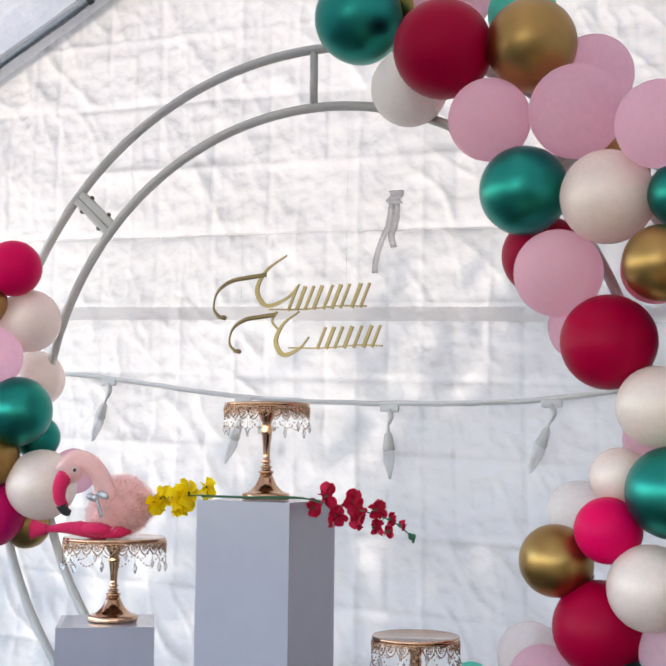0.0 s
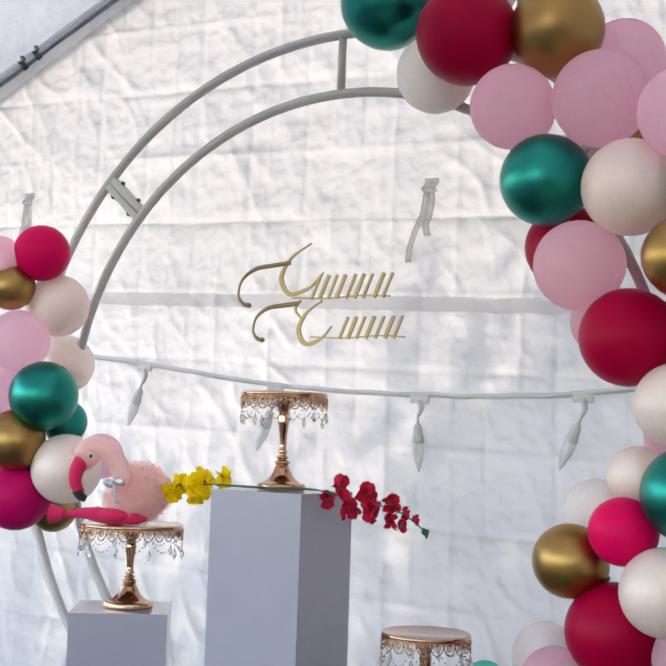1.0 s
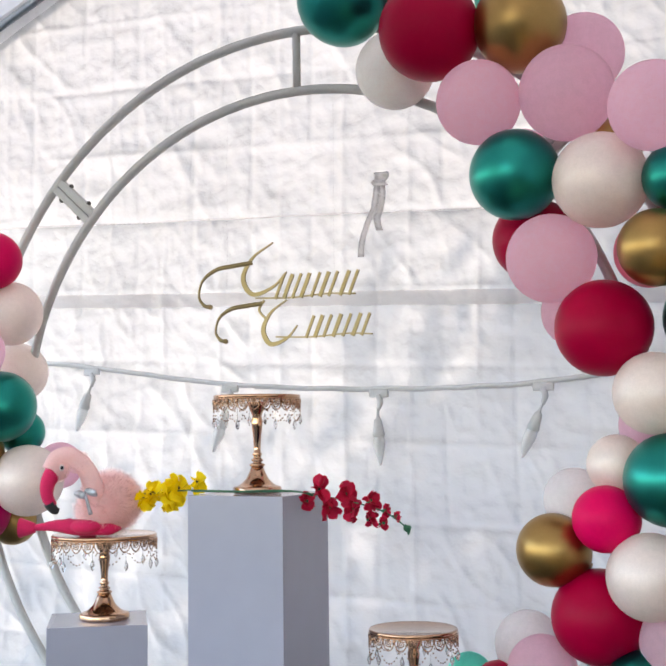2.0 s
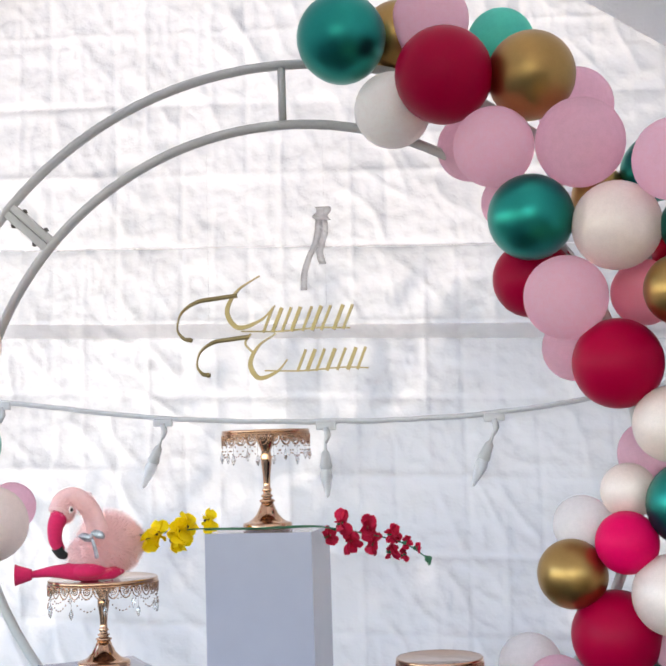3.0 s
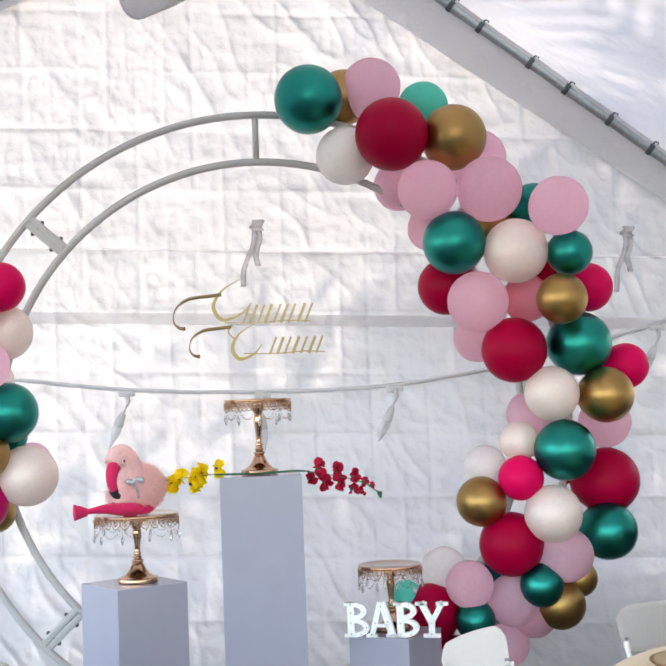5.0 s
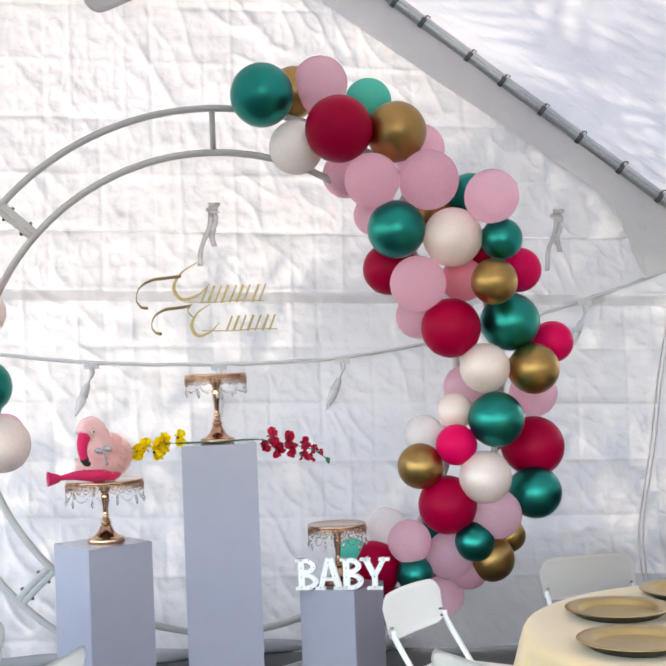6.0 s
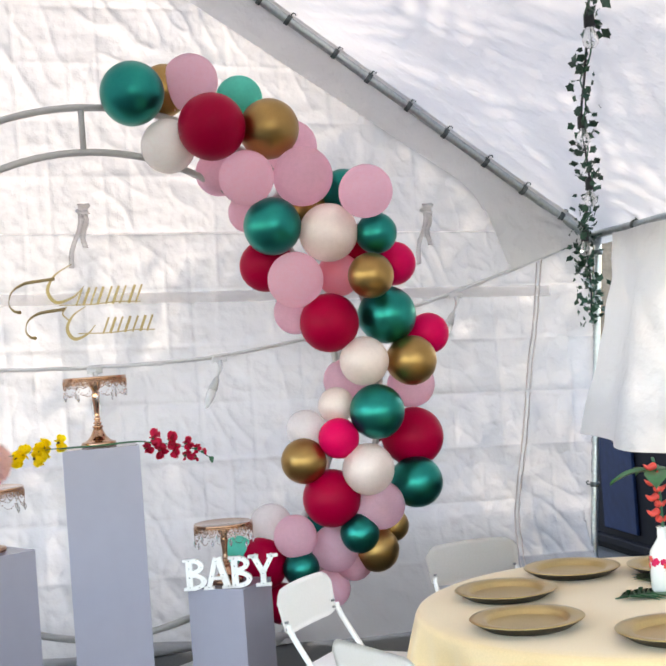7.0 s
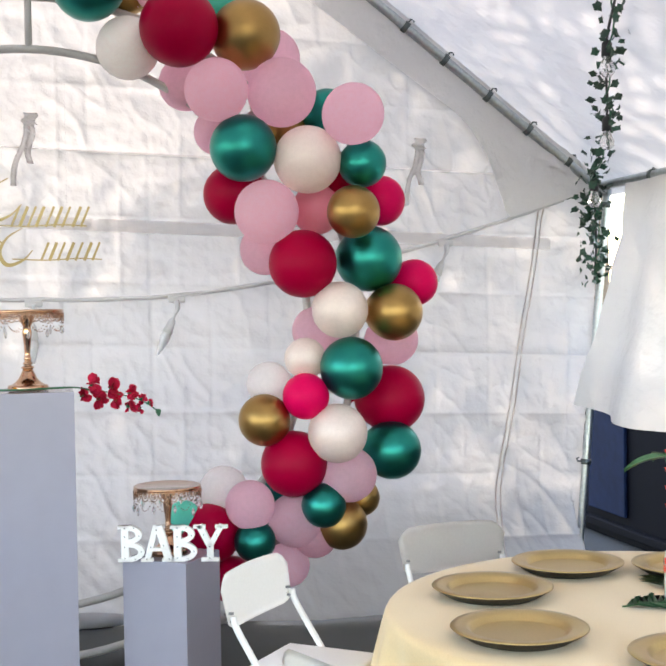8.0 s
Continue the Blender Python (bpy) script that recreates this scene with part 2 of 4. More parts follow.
def lathe(profile, seg=32, bm=None, m=None):
    """Spin (radius, height) pairs about z."""
    bm = bm or bmesh.new()
    rings = []
    for r, z in profile:
        if r < 1e-5:
            rings.append([bm.verts.new((0, 0, z))])
        else:
            rings.append([bm.verts.new((r * math.cos(2 * math.pi * i / seg), r * math.sin(2 * math.pi * i / seg), z)) for i in range(seg)])
    for a, b in zip(rings, rings[1:]):
        for i in range(seg):
            j = (i + 1) % seg
            if len(a) == 1 and len(b) > 1:
                bm.faces.new((a[0], b[i], b[j]))
            elif len(b) == 1 and len(a) > 1:
                bm.faces.new((a[i], b[0], a[j]))
            elif len(a) > 1:
                bm.faces.new((a[i], b[i], b[j], a[j]))
    if m is not None:
        bmesh.ops.transform(bm, matrix=m, verts=[v for ring in rings for v in ring])
    return bm


def tube(points, radius, seg=8, bm=None, closed=False, flat=1.0):
    """A round tube along points; radius is a number or one per point."""
    bm = bm or bmesh.new()
    pts = [Vector(p) for p in points]
    n = len(pts)
    rad = radius if isinstance(radius, (list, tuple)) else [radius] * n
    rings = []
    up = Vector((0, 0, 1))
    first = (pts[1] - pts[0]).normalized()
    side = first.cross(up) if abs(first.z) < 0.95 else first.cross(Vector((0, 1, 0)))
    side.normalize()
    for k in range(n):
        a, b = (pts[k - 1], pts[(k + 1) % n]) if closed else (pts[max(k - 1, 0)], pts[min(k + 1, n - 1)])
        d = (b - a).normalized()
        side = (side - d * side.dot(d)).normalized()
        over = d.cross(side)
        rings.append([bm.verts.new(pts[k] + (side * math.cos(2 * math.pi * i / seg) + over * flat * math.sin(2 * math.pi * i / seg)) * rad[k]) for i in range(seg)])
    for k in range(n if closed else n - 1):
        a, b = rings[k], rings[(k + 1) % n]
        for i in range(seg):
            bm.faces.new((a[i], a[(i + 1) % seg], b[(i + 1) % seg], b[i]))
    if not closed:
        bm.faces.new(rings[0][::-1])
        bm.faces.new(rings[-1])
    return bm


def smooth_line(points, steps=8):
    """Catmull-Rom line through points."""
    p = [Vector(q) for q in points]
    p = [p[0] * 2 - p[1], *p, p[-1] * 2 - p[-2]]
    out = []
    for k in range(1, len(p) - 2):
        for s in range(steps):
            t = s / steps
            a, b, c, d = p[k - 1], p[k], p[k + 1], p[k + 2]
            out.append(0.5 * (2 * b + (c - a) * t + (2 * a - 5 * b + 4 * c - d) * t * t + (3 * b - a - 3 * c + d) * t ** 3))
    out.append(p[-2])
    return out


def box(sx, sy, sz, at=(0, 0, 0), bevel=0.0, bm=None, turn=None):
    """A bevelled box whose base centre stands at the given place."""
    own = bmesh.new()
    bmesh.ops.create_cube(own, size=1)
    bmesh.ops.scale(own, vec=(sx, sy, sz), verts=own.verts)
    if bevel:
        bmesh.ops.bevel(own, geom=list(own.edges), offset=bevel, segments=2, affect="EDGES", profile=0.5)
    m = Matrix.Translation((at[0], at[1], at[2] + sz / 2))
    if turn is not None:
        m = Matrix.Translation(at) @ turn @ Matrix.Translation((0, 0, sz / 2))
    bmesh.ops.transform(own, matrix=m, verts=own.verts)
    if bm is None:
        return own
    me = bpy.data.meshes.new("tmp")
    own.to_mesh(me)
    own.free()
    bm.from_mesh(me)
    bpy.data.meshes.remove(me)
    return bm


def grid(nu, nv, place):
    """A sheet: place(u, v) for u and v from 0 to 1."""
    bm = bmesh.new()
    rows = [[bm.verts.new(place(i / nu, j / nv)) for i in range(nu + 1)] for j in range(nv + 1)]
    for j in range(nv):
        for i in range(nu):
            bm.faces.new((rows[j][i], rows[j][i + 1], rows[j + 1][i + 1], rows[j + 1][i]))
    return bm


def fuzz(x, y, z, s=1.0):
    return noise.noise(Vector((x, y, z)) * s)


# ======== ground ========
bm = grid(60, 60, lambda u, v: (-150 + 300 * u, -150 + 300 * v, 0.0))
thing("ground", bm, M["asphalt"], "dark grey asphalt ground under the tent", "ground", kind="structure", smooth=False)


# ======== tent ========
def right_rafter(x):
    return 3.748 - 0.763 * x


def left_rafter(x):
    return 3.620 + 0.468 * x


def rafter(x):
    return min(right_rafter(x), left_rafter(x))


APEX = 0.104


def wall_y(x, z):
    y = 1.05
    # creases from folding, a slack belly, and folds fanning from the top
    y -= 0.05 * math.exp(-((z - 1.2) / 0.9) ** 2) * (0.5 + 0.5 * math.sin(x * 0.9 + 0.4))
    # folding creases: level ones that fall a little to one side, and close upright ones
    zz = z + 0.043 * (x + 0.2)
    d = (zz - 1.946 + 0.006 * fuzz(x, zz, 7, 1.5)) / 0.269
    k = round(d)
    y -= 0.014 * math.exp(-abs(d - k) * 0.269 / 0.014) * (0.55 + 0.9 * fuzz(x * 1.5, k * 3.1, 0)) * (1 if k % 2 else -1)
    d = (x + 0.008 * fuzz(x, z, 4, 1.7)) / 0.125
    k = round(d)
    y -= 0.009 * math.exp(-abs(d - k) * 0.125 / 0.010) * max(0.0, 0.5 + 1.1 * fuzz(k * 2.7, z * 1.6, 6)) * (1 if k % 2 else -1)
    # sharp crumples, running aslant, patchy
    a, b = x * 0.83 + z * 0.56, z * 0.83 - x * 0.56
    ridge = (1 - abs(fuzz(a * 1.9, b * 0.8, 11, 4.0)) * 2.2)
    y -= 0.014 * max(0.0, ridge) ** 3 * max(0.0, 0.55 + fuzz(x, z, 21, 1.4))
    ridge = (1 - abs(fuzz(x * 1.5, z * 0.9, 15, 11.0)) * 2.2)
    y -= 0.0045 * max(0.0, ridge) ** 3 * max(0.0, 0.6 + fuzz(x, z, 31, 2.0))
    p = (x + (z - 1.8) * 0.55) * 3.4 + 0.5 * fuzz(x, z, 3, 1.2)
    y -= 0.008 * math.exp(-abs(p - round(p)) / 0.07) * max(0.0, min(1.0, (z - 1.35) / 0.7)) * max(0.0, 0.4 + 1.6 * fuzz(round(p) * 1.7, z * 1.3, 8))
    y += 0.012 * fuzz(x, z, 1.0, 2.6) + 0.009 * fuzz(x * 0.6, z * 1.6, 5.0, 7.0) + 0.0035 * fuzz(x, z * 1.4, 9.0, 19.0)
    # the foot of the sheet is dragged forward over the ground
    pull = (0.17 + 0.28 * max(0.0, min(1.0, (x - 0.1) / 1.0)) - 0.12 * max(0.0, min(1.0, (x - 1.6) / 0.7))) if x < 2.4 else 0.1
    y -= pull * max(0.0, 1 - z / 0.45) ** 1.6
    y += 0.03 * fuzz(x, 0, 2, 4.0) * max(0.0, 1 - z / 0.3)
    return y


def wall_place(u, v):
    x = -2.9 + (5.315 + 0.15 * v) * u
    top = rafter(x) + 0.03
    z = 0.012 + (top - 0.012) * v
    return (x, wall_y(x, z), z)


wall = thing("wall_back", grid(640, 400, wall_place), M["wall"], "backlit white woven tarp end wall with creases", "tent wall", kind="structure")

# hems and straps sewn across the sheet
def wall_strip(name, label, x0, x1, z0, z1, proud=0.006, look_of="wall", n=300, m=6):
    def place(u, v):
        x = x0 + (x1 - x0) * u
        z = z0 + (z1 - z0) * v - 0.043 * (x + 0.2)
        return (x, wall_y(x, z) - proud, z)
    return part(name, grid(n, m, place), M[look_of], wall, label)


wall_strip("hem", "narrow stitched hem of the tarp", -2.85, 2.3, 1.944, 1.949, 0.002, "band")
wall_strip("band", "doubled greyish band sewn across the tarp", -2.85, 2.3, 1.616, 1.668, 0.004, "band")
# corner panel edge: a vertical seam with a cord
for side in (0.0, 0.022):
    seam = []
    for k in range(25):
        z = 0.02 + 1.69 * k / 24
        x = 1.953 + side + 0.175 * z + 0.005 * math.sin(k * 0.7)
        seam.append((x, wall_y(x, z) - 0.006, z))
    part("seam", tube(seam, 0.0032, 6), M["seam"], wall, "brownish grey seam cord at the tent corner")


# the slack foot of the sheet lies rolled on the ground
fold = smooth_line([(-1.9 + 0.28 * k, 0.80 + 0.03 * math.sin(k * 1.9) - 0.06 * max(0.0, k - 7) / 3, 0.026 + 0.006 * math.sin(k * 2.7)) for k in range(11)], 6)
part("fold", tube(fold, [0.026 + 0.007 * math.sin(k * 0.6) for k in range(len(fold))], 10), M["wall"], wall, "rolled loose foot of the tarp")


def roof_sheet(name, x0, x1, line):
    def place(u, v):
        x = x0 + (x1 - x0) * u
        y = 1.20 - 9.2 * v
        sag = 0.05 * math.sin(math.pi * ((v * 3.6) % 1.0)) * math.sin(math.pi * u)
        return (x, y, line(x) + 0.045 - sag + 0.012 * fuzz(x, y, 0, 1.7) + 0.006 * fuzz(x, y, 4, 6))
    return thing(name, grid(60, 150, place), M["roof"], "white tarp roof slope of the tent", "tent roof", kind="structure")


roof_sheet("ceiling", APEX, 2.66, right_rafter)
roof_sheet("ceiling", APEX, -2.95, left_rafter)


# the strip of doubled canopy under the end rafter
def valance_place(u, v):
    x = 0.12 + 2.36 * u
    low = right_rafter(x) - 0.335 + 0.06 * x - 14.0 * max(0.0, x - 1.80) ** 3
    hem = 1.500 + 0.313 * (x - 1.613)
    low = low if low > hem + 0.6 else hem + 0.03 * math.log1p(math.exp((low - hem) / 0.03))
    z = right_rafter(x) + 0.02 + (low - right_rafter(x) - 0.02) * v
    return (x, min(0.990, wall_y(x, z) - 0.03) - 0.012 * v + 0.006 * fuzz(x, z, 2, 5), z)


thing("valance", grid(110, 26, valance_place), M["valance"], "grey-white canopy flap hanging under the end rafter", "tent flap", kind="structure")


def left_valance(u, v):
    x = 0.1 - 2.9 * u
    z = left_rafter(x) + 0.02 - (0.10 + 0.05 * u) * v
    return (x, 0.990 - 0.02 * v + 0.008 * fuzz(x, z, 2, 5), z)


thing("valance", grid(90, 8, left_valance), M["valance"], "grey-white canopy flap hanging under the end rafter", "tent flap", kind="structure")


def pipe(name, a, b, r, label, clips=(), parent=None):
    a, b = Vector(a), Vector(b)
    top = empty(name, (0, 0, 0), 0, label, "tent pole", "tent frame poles", "structure")
    part("tube", tube([a.lerp(b, k / 24) for k in range(25)], r, 14), M["steel"], top)
    d = (b - a).normalized()
    q = d.to_track_quat("Z", "Y").to_matrix().to_4x4()
    for c in clips:
        at = a.lerp(b, c)
        bm = lathe([(r + 0.001, -0.012), (r + 0.006, -0.012), (r + 0.006, 0.012), (r + 0.001, 0.012)], 14)
        bm2 = tube([(0, r, 0), (0.004, r + 0.022, 0), (0.0, r + 0.030, 0.012), (-0.006, r + 0.02, 0.018)], 0.004, 6, bm)
        tube([(r, 0, 0), (r + 0.012, 0, 0), (r + 0.02, 0, 0.006)], 0.006, 6, bm2)
        c_ob = part("clamp", bm2, M["darksteel"], top)
        c_ob.matrix_local = Matrix.Translation(at) @ q
    return top


R0, R1 = Vector((APEX, 0.985, right_rafter(APEX) - 0.03)), Vector((2.56, 0.985, right_rafter(2.56) - 0.03))
pipe("tent_rafter", R0, R1, 0.021, "galvanised steel tent rafter with dark clamps", [(x - APEX) / (2.56 - APEX) for x in (0.92, 1.05, 1.27, 1.43, 1.62, 1.80, 2.0, 2.19, 2.38)])
L0, L1 = Vector((APEX, 0.985, left_rafter(APEX) - 0.03)), Vector((-2.9, 0.985, left_rafter(-2.9) - 0.03))
pipe("tent_rafter", L0, L1, 0.021, "galvanised steel tent rafter with dark clamps", (0.30, 0.47, 0.635, 0.66, 0.82))
pipe("ridge_pole", (APEX, 1.0, 3.62), (APEX, -8.0, 3.62), 0.021, "galvanised steel ridge pole of the tent")
pipe("eave_pole", (2.56, 0.985, 1.80), (2.56, -8.0, 1.80), 0.021, "galvanised steel eave pole of the tent", (0.05, 0.09))
pipe("corner_post", (2.405, 0.985, 0.0), (2.578, 0.985, 1.80), 0.018, "galvanised steel corner post of the tent", (0.3, 0.95))

# side wall towards the street: a gathered curtain and the dark building behind the opening
def curtain_place(u, v):
    # u along the eave from the corner, v from the eave down
    y = 0.67 - 2.6 * u
    x = 2.50 + 0.05 * math.sin(u * 34) * (0.3 + 0.7 * v) - 0.10 * v * math.exp(-u * 3)
    low = 0.80 - 0.07 * math.sin(math.pi * min(1.0, u * 2.2)) + 0.05 * u
    z = 1.78 + (low - 1.78) * v
    y += 0.34 * max(0.0, (v - 0.22) / 0.78) ** 1.15 * math.exp(-u * 3.5)
    return (x + 0.015 * fuzz(x, y, z, 6), y, z)


thing("curtain", grid(120, 50, curtain_place), M["roof"], "white tarp side curtain drawn up and bulging at the tent corner", "curtain")
bm = bmesh.new()
for k in range(5):
    tube([(2.53, 0.32 - 0.012 * k, 1.52 - 0.02 * k), (2.50, 0.30, 1.45 - 0.03 * k), (2.52, 0.29 + 0.02 * k, 1.36 - 0.03 * k)], 0.004, 5, bm)
tube([(2.54, 0.33, 1.78), (2.53, 0.33, 1.5)], 0.004, 5, bm)
thing("tie_cord", bm, M["rope"], "grey bungee cord tied to the eave pole", "cord")


def building():
    top = empty("boundary_wall", (3.0, 0, 0), 0, "dark navy panelled boundary wall outside the tent", "wall", kind="structure")
    part("wall", box(0.2, 16, 1.08, (0.1, -2, 0), 0.01), M["navydark"], top, smooth=False)
    for k in range(9):
        part("panel", box(0.02, 0.42, 0.84, (-0.012, 1.83 + 0.95 * (k - 6), 0.14), 0.006), M["navy"], top, smooth=False)
    part("ledge", box(0.05, 16, 0.05, (-0.025, -2, 0.05), 0.01), M["navydark"], top, smooth=False)
    return top


building()


# palms outside whose fronds shade the sheets
def palm(x, y, h, lean, seed, size):
    rnd = random.Random(seed)
    top = empty("palm_tree", (x, y, 0), 0, "tall palm tree with drooping green fronds outside", "tree")
    line = smooth_line([(0, 0, 0), (lean * 0.2, 0, h * 0.4), (lean * 0.6, 0.1, h * 0.75), (lean, 0.1, h)], 6)
    part("trunk", tube(line, [0.16 - 0.06 * k / len(line) for k in range(len(line))], 10), M["trunk"], top)
    crown = Vector(line[-1])
    for k in range(11):
        a = 2 * math.pi * k / 11 + rnd.uniform(-0.2, 0.2)
        rise, ln = rnd.uniform(-0.25, 0.75), rnd.uniform(1.5, 2.1) * size
        rib = [crown + Vector((math.cos(a) * ln * s, math.sin(a) * ln * s, ln * (rise * s - 0.9 * s * s))) for s in [i / 16 for i in range(17)]]
        bm = tube(rib, [0.018 * (1 - 0.8 * i / 16) for i in range(17)], 5)
        side = Vector((-math.sin(a), math.cos(a), 0))
        for i in range(2, 17):
            d = (rib[i] - rib[i - 1]).normalized()
            for sgn in (-1, 1):
                o = rib[i]
                w = (0.5 * math.sin(math.pi * min(1, (i + 1) / 18)) + 0.1) * size
                tip = o + side * sgn * w * 0.85 + d * w * 0.6 + Vector((0, 0, -0.25 * w))
                f = d * 0.026 * size
                bm.faces.new([bm.verts.new(o - f), bm.verts.new(o + f), bm.verts.new(o.lerp(tip, 0.6) + f), bm.verts.new(tip)])
        part("frond", bm, M["palmleaf"], top)
    return top


palm(6.3, 5.6, 8.5, -0.5, 8, 1.35)
palm(6.1, 3.9, 8.3, -0.4, 15, 1.25)
palm(4.9, 5.9, 6.8, 0.1, 23, 0.9)


def street_tree(x, y, h, rx, rz, seed, leaves, lean=0.0, clumps=26, deep=0.6):
    """A tapered trunk with limbs and a loose crown of small leaf clumps, added unseen to shade the tarp."""
    rnd = random.Random(seed)
    top = empty("street_tree", (x, y, 0), 0, "unseen leafy tree with a loose crown, added to shade the tarp", "tree", "trees outside")
    part("trunk", tube(smooth_line([(0, 0, 0), (0.05, 0.02, h * 0.4), (-0.04, 0.0, h * 0.8), (0, 0, h)], 6), [0.13 - 0.004 * k for k in range(19)], 8), M["trunk"], top)
    for k in range(7):
        a = 2 * math.pi * k / 7
        tip = Vector((rx * 0.8 * math.cos(a), rx * 0.5 * math.sin(a), h + rnd.uniform(-0.4, 0.6) * rz))
        part("limb", tube(smooth_line([(0, 0, h - rz * 0.9), tip * 0.5 + Vector((0, 0, (h - rz * 0.9) * 0.5)), tip], 5), [0.05 - 0.0035 * i for i in range(11)], 6), M["trunk"], top)
    bm = bmesh.new()
    hubs = [Vector((rnd.uniform(-1, 1) * rx, rnd.uniform(-deep, deep) * rx, h + rnd.uniform(-1, 1) * rz)) for _ in range(clumps)]
    hubs = [Vector((0, 0, h)) + Matrix.Rotation(-lean, 3, "Y") @ (c - Vector((0, 0, h))) for c in hubs]
    for _ in range(leaves):
        c = rnd.choice(hubs) + Vector((rnd.gauss(0, 0.16), rnd.gauss(0, 0.16), rnd.gauss(0, 0.14)))
        a, b = (Vector((rnd.gauss(0, 1), rnd.gauss(0, 1), rnd.gauss(0, 1))).normalized() for _ in range(2))
        b = (b - a * a.dot(b)).normalized()
        s = rnd.uniform(0.05, 0.10)
        bm.faces.new([bm.verts.new(c + p) for p in (a * s, b * s * 0.5, -a * s, -b * s * 0.5)])
    part("crown", bm, M["palmleaf"], top)
    return top


# never in view: crowns set where they throw dappled shade on the back wall
street_tree(4.2, 6.4, 6.5, 0.95, 0.75, 4, 420)
street_tree(2.2, 6.3, 6.15, 1.5, 0.60, 6, 1500)
street_tree(3.55, 5.3, 6.05, 1.15, 0.22, 12, 520, radians(46), 24, 0.12)


# ======== string lights on the back wall ========
def wall_lights():
    top = empty("string_light", (0, 0, 0), 0, "white cord string light sagging along the tarp", "string light")
    anchors = [(-2.3, 1.66), (-1.75, 1.50), (-1.185, 1.425), (-0.57, 1.345), (0.02, 1.315), (0.60, 1.325), (1.2, 1.41), (1.79, 1.556), (2.36, 1.733)]
    pts = smooth_line([(x, wall_y(x, z) - 0.022, z) for x, z in anchors], 10)
    pts = [p + Vector((0, 0, 0.004 * fuzz(p.x, 0, 0, 9))) for p in pts]
    part("cord", tube(pts, 0.010, 6), M["whitecord"], top)
    for x, z in anchors[1:-1]:
        y = wall_y(x, z) - 0.03
        tag = box(0.07, 0.012, 0.028, (x, y, z - 0.03), 0.004)
        tube([(x, y, z - 0.02), (x + 0.006, y, z - 0.05), (x - 0.004, y, z - 0.075)], [0.012, 0.010, 0.006], 8, tag)
        part("clip", tag, M["whitecord"], top)
        lean = Matrix.Translation((x - 0.004, y - 0.004, z - 0.072)) @ pose(0, 0, 0, 6, 0 if abs(x - 0.02) < 0.01 else 24, 0)
        sock = lathe([(0.004, 0.004), (0.006, -0.028), (0.014, -0.036), (0.019, -0.075), (0.022, -0.088), (0.019, -0.092)], 12, m=lean)
        s_ob = part("socket", sock, M["socketgrey"], top)
        bulb = lathe([(0.016, -0.090), (0.021, -0.108), (0.020, -0.126), (0.013, -0.158), (0.005, -0.188), (0, -0.194)], 12, m=lean)
        part("bulb", bulb, M["frost"], s_ob)
    return top


wall_lights()


def wall_tie(x, z):
    """A fabric tie with two hanging tails."""
    top = empty("fabric_tie", (0, 0, 0), 0, "grey-white fabric tie hanging on the tarp", "tie", "ties on the tarp")
    def put(name, xa, za, xb, zb, w):
        n = 12
        bm = grid(2, n, lambda u, v: (xa + (xb - xa) * v + (u - 0.5) * w + 0.008 * math.sin(v * 7), wall_y(xa + (xb - xa) * v, za + (zb - za) * v) - 0.012 - 0.006 * math.sin(v * 9), za + (zb - za) * v))
        bmesh.ops.solidify(bm, geom=list(bm.faces), thickness=0.003)
        part(name, bm, M["tie"], top)
    put("knot", x, z + 0.04, x, z - 0.01, 0.055)
    put("tail", x + 0.004, z - 0.008, x - 0.005, z - 0.17, 0.026)
    put("tail", x - 0.012, z - 0.008, x - 0.075, z - 0.26, 0.024)
    return top


for x, z in ((0.02, 2.04), (-1.864, 2.12), (1.689, 1.965)):
    wall_tie(x, z)


# canopy cloth drooping from the ridge
def droop_place(u, v):
    a = 2 * math.pi * u
    x = -0.45 + (0.11 if math.cos(a) < 0 else 0.58) * v * math.cos(a)
    z = min(3.16 + (0.19 if math.sin(a) < 0 else 0.30) * v * math.sin(a) + 0.36 * (x + 0.45), left_rafter(x) + 0.01)
    return (x, 0.952 - 0.02 * (1 - v * v), z)


bm = grid(28, 6, droop_place)
bmesh.ops.remove_doubles(bm, verts=bm.verts, dist=0.0005)
bmesh.ops.solidify(bm, geom=list(bm.faces), thickness=0.004)
thing("hanging_cloth", bm, M["valance"], "grey-white rounded cloth flap hanging below the ridge", "cloth flap")


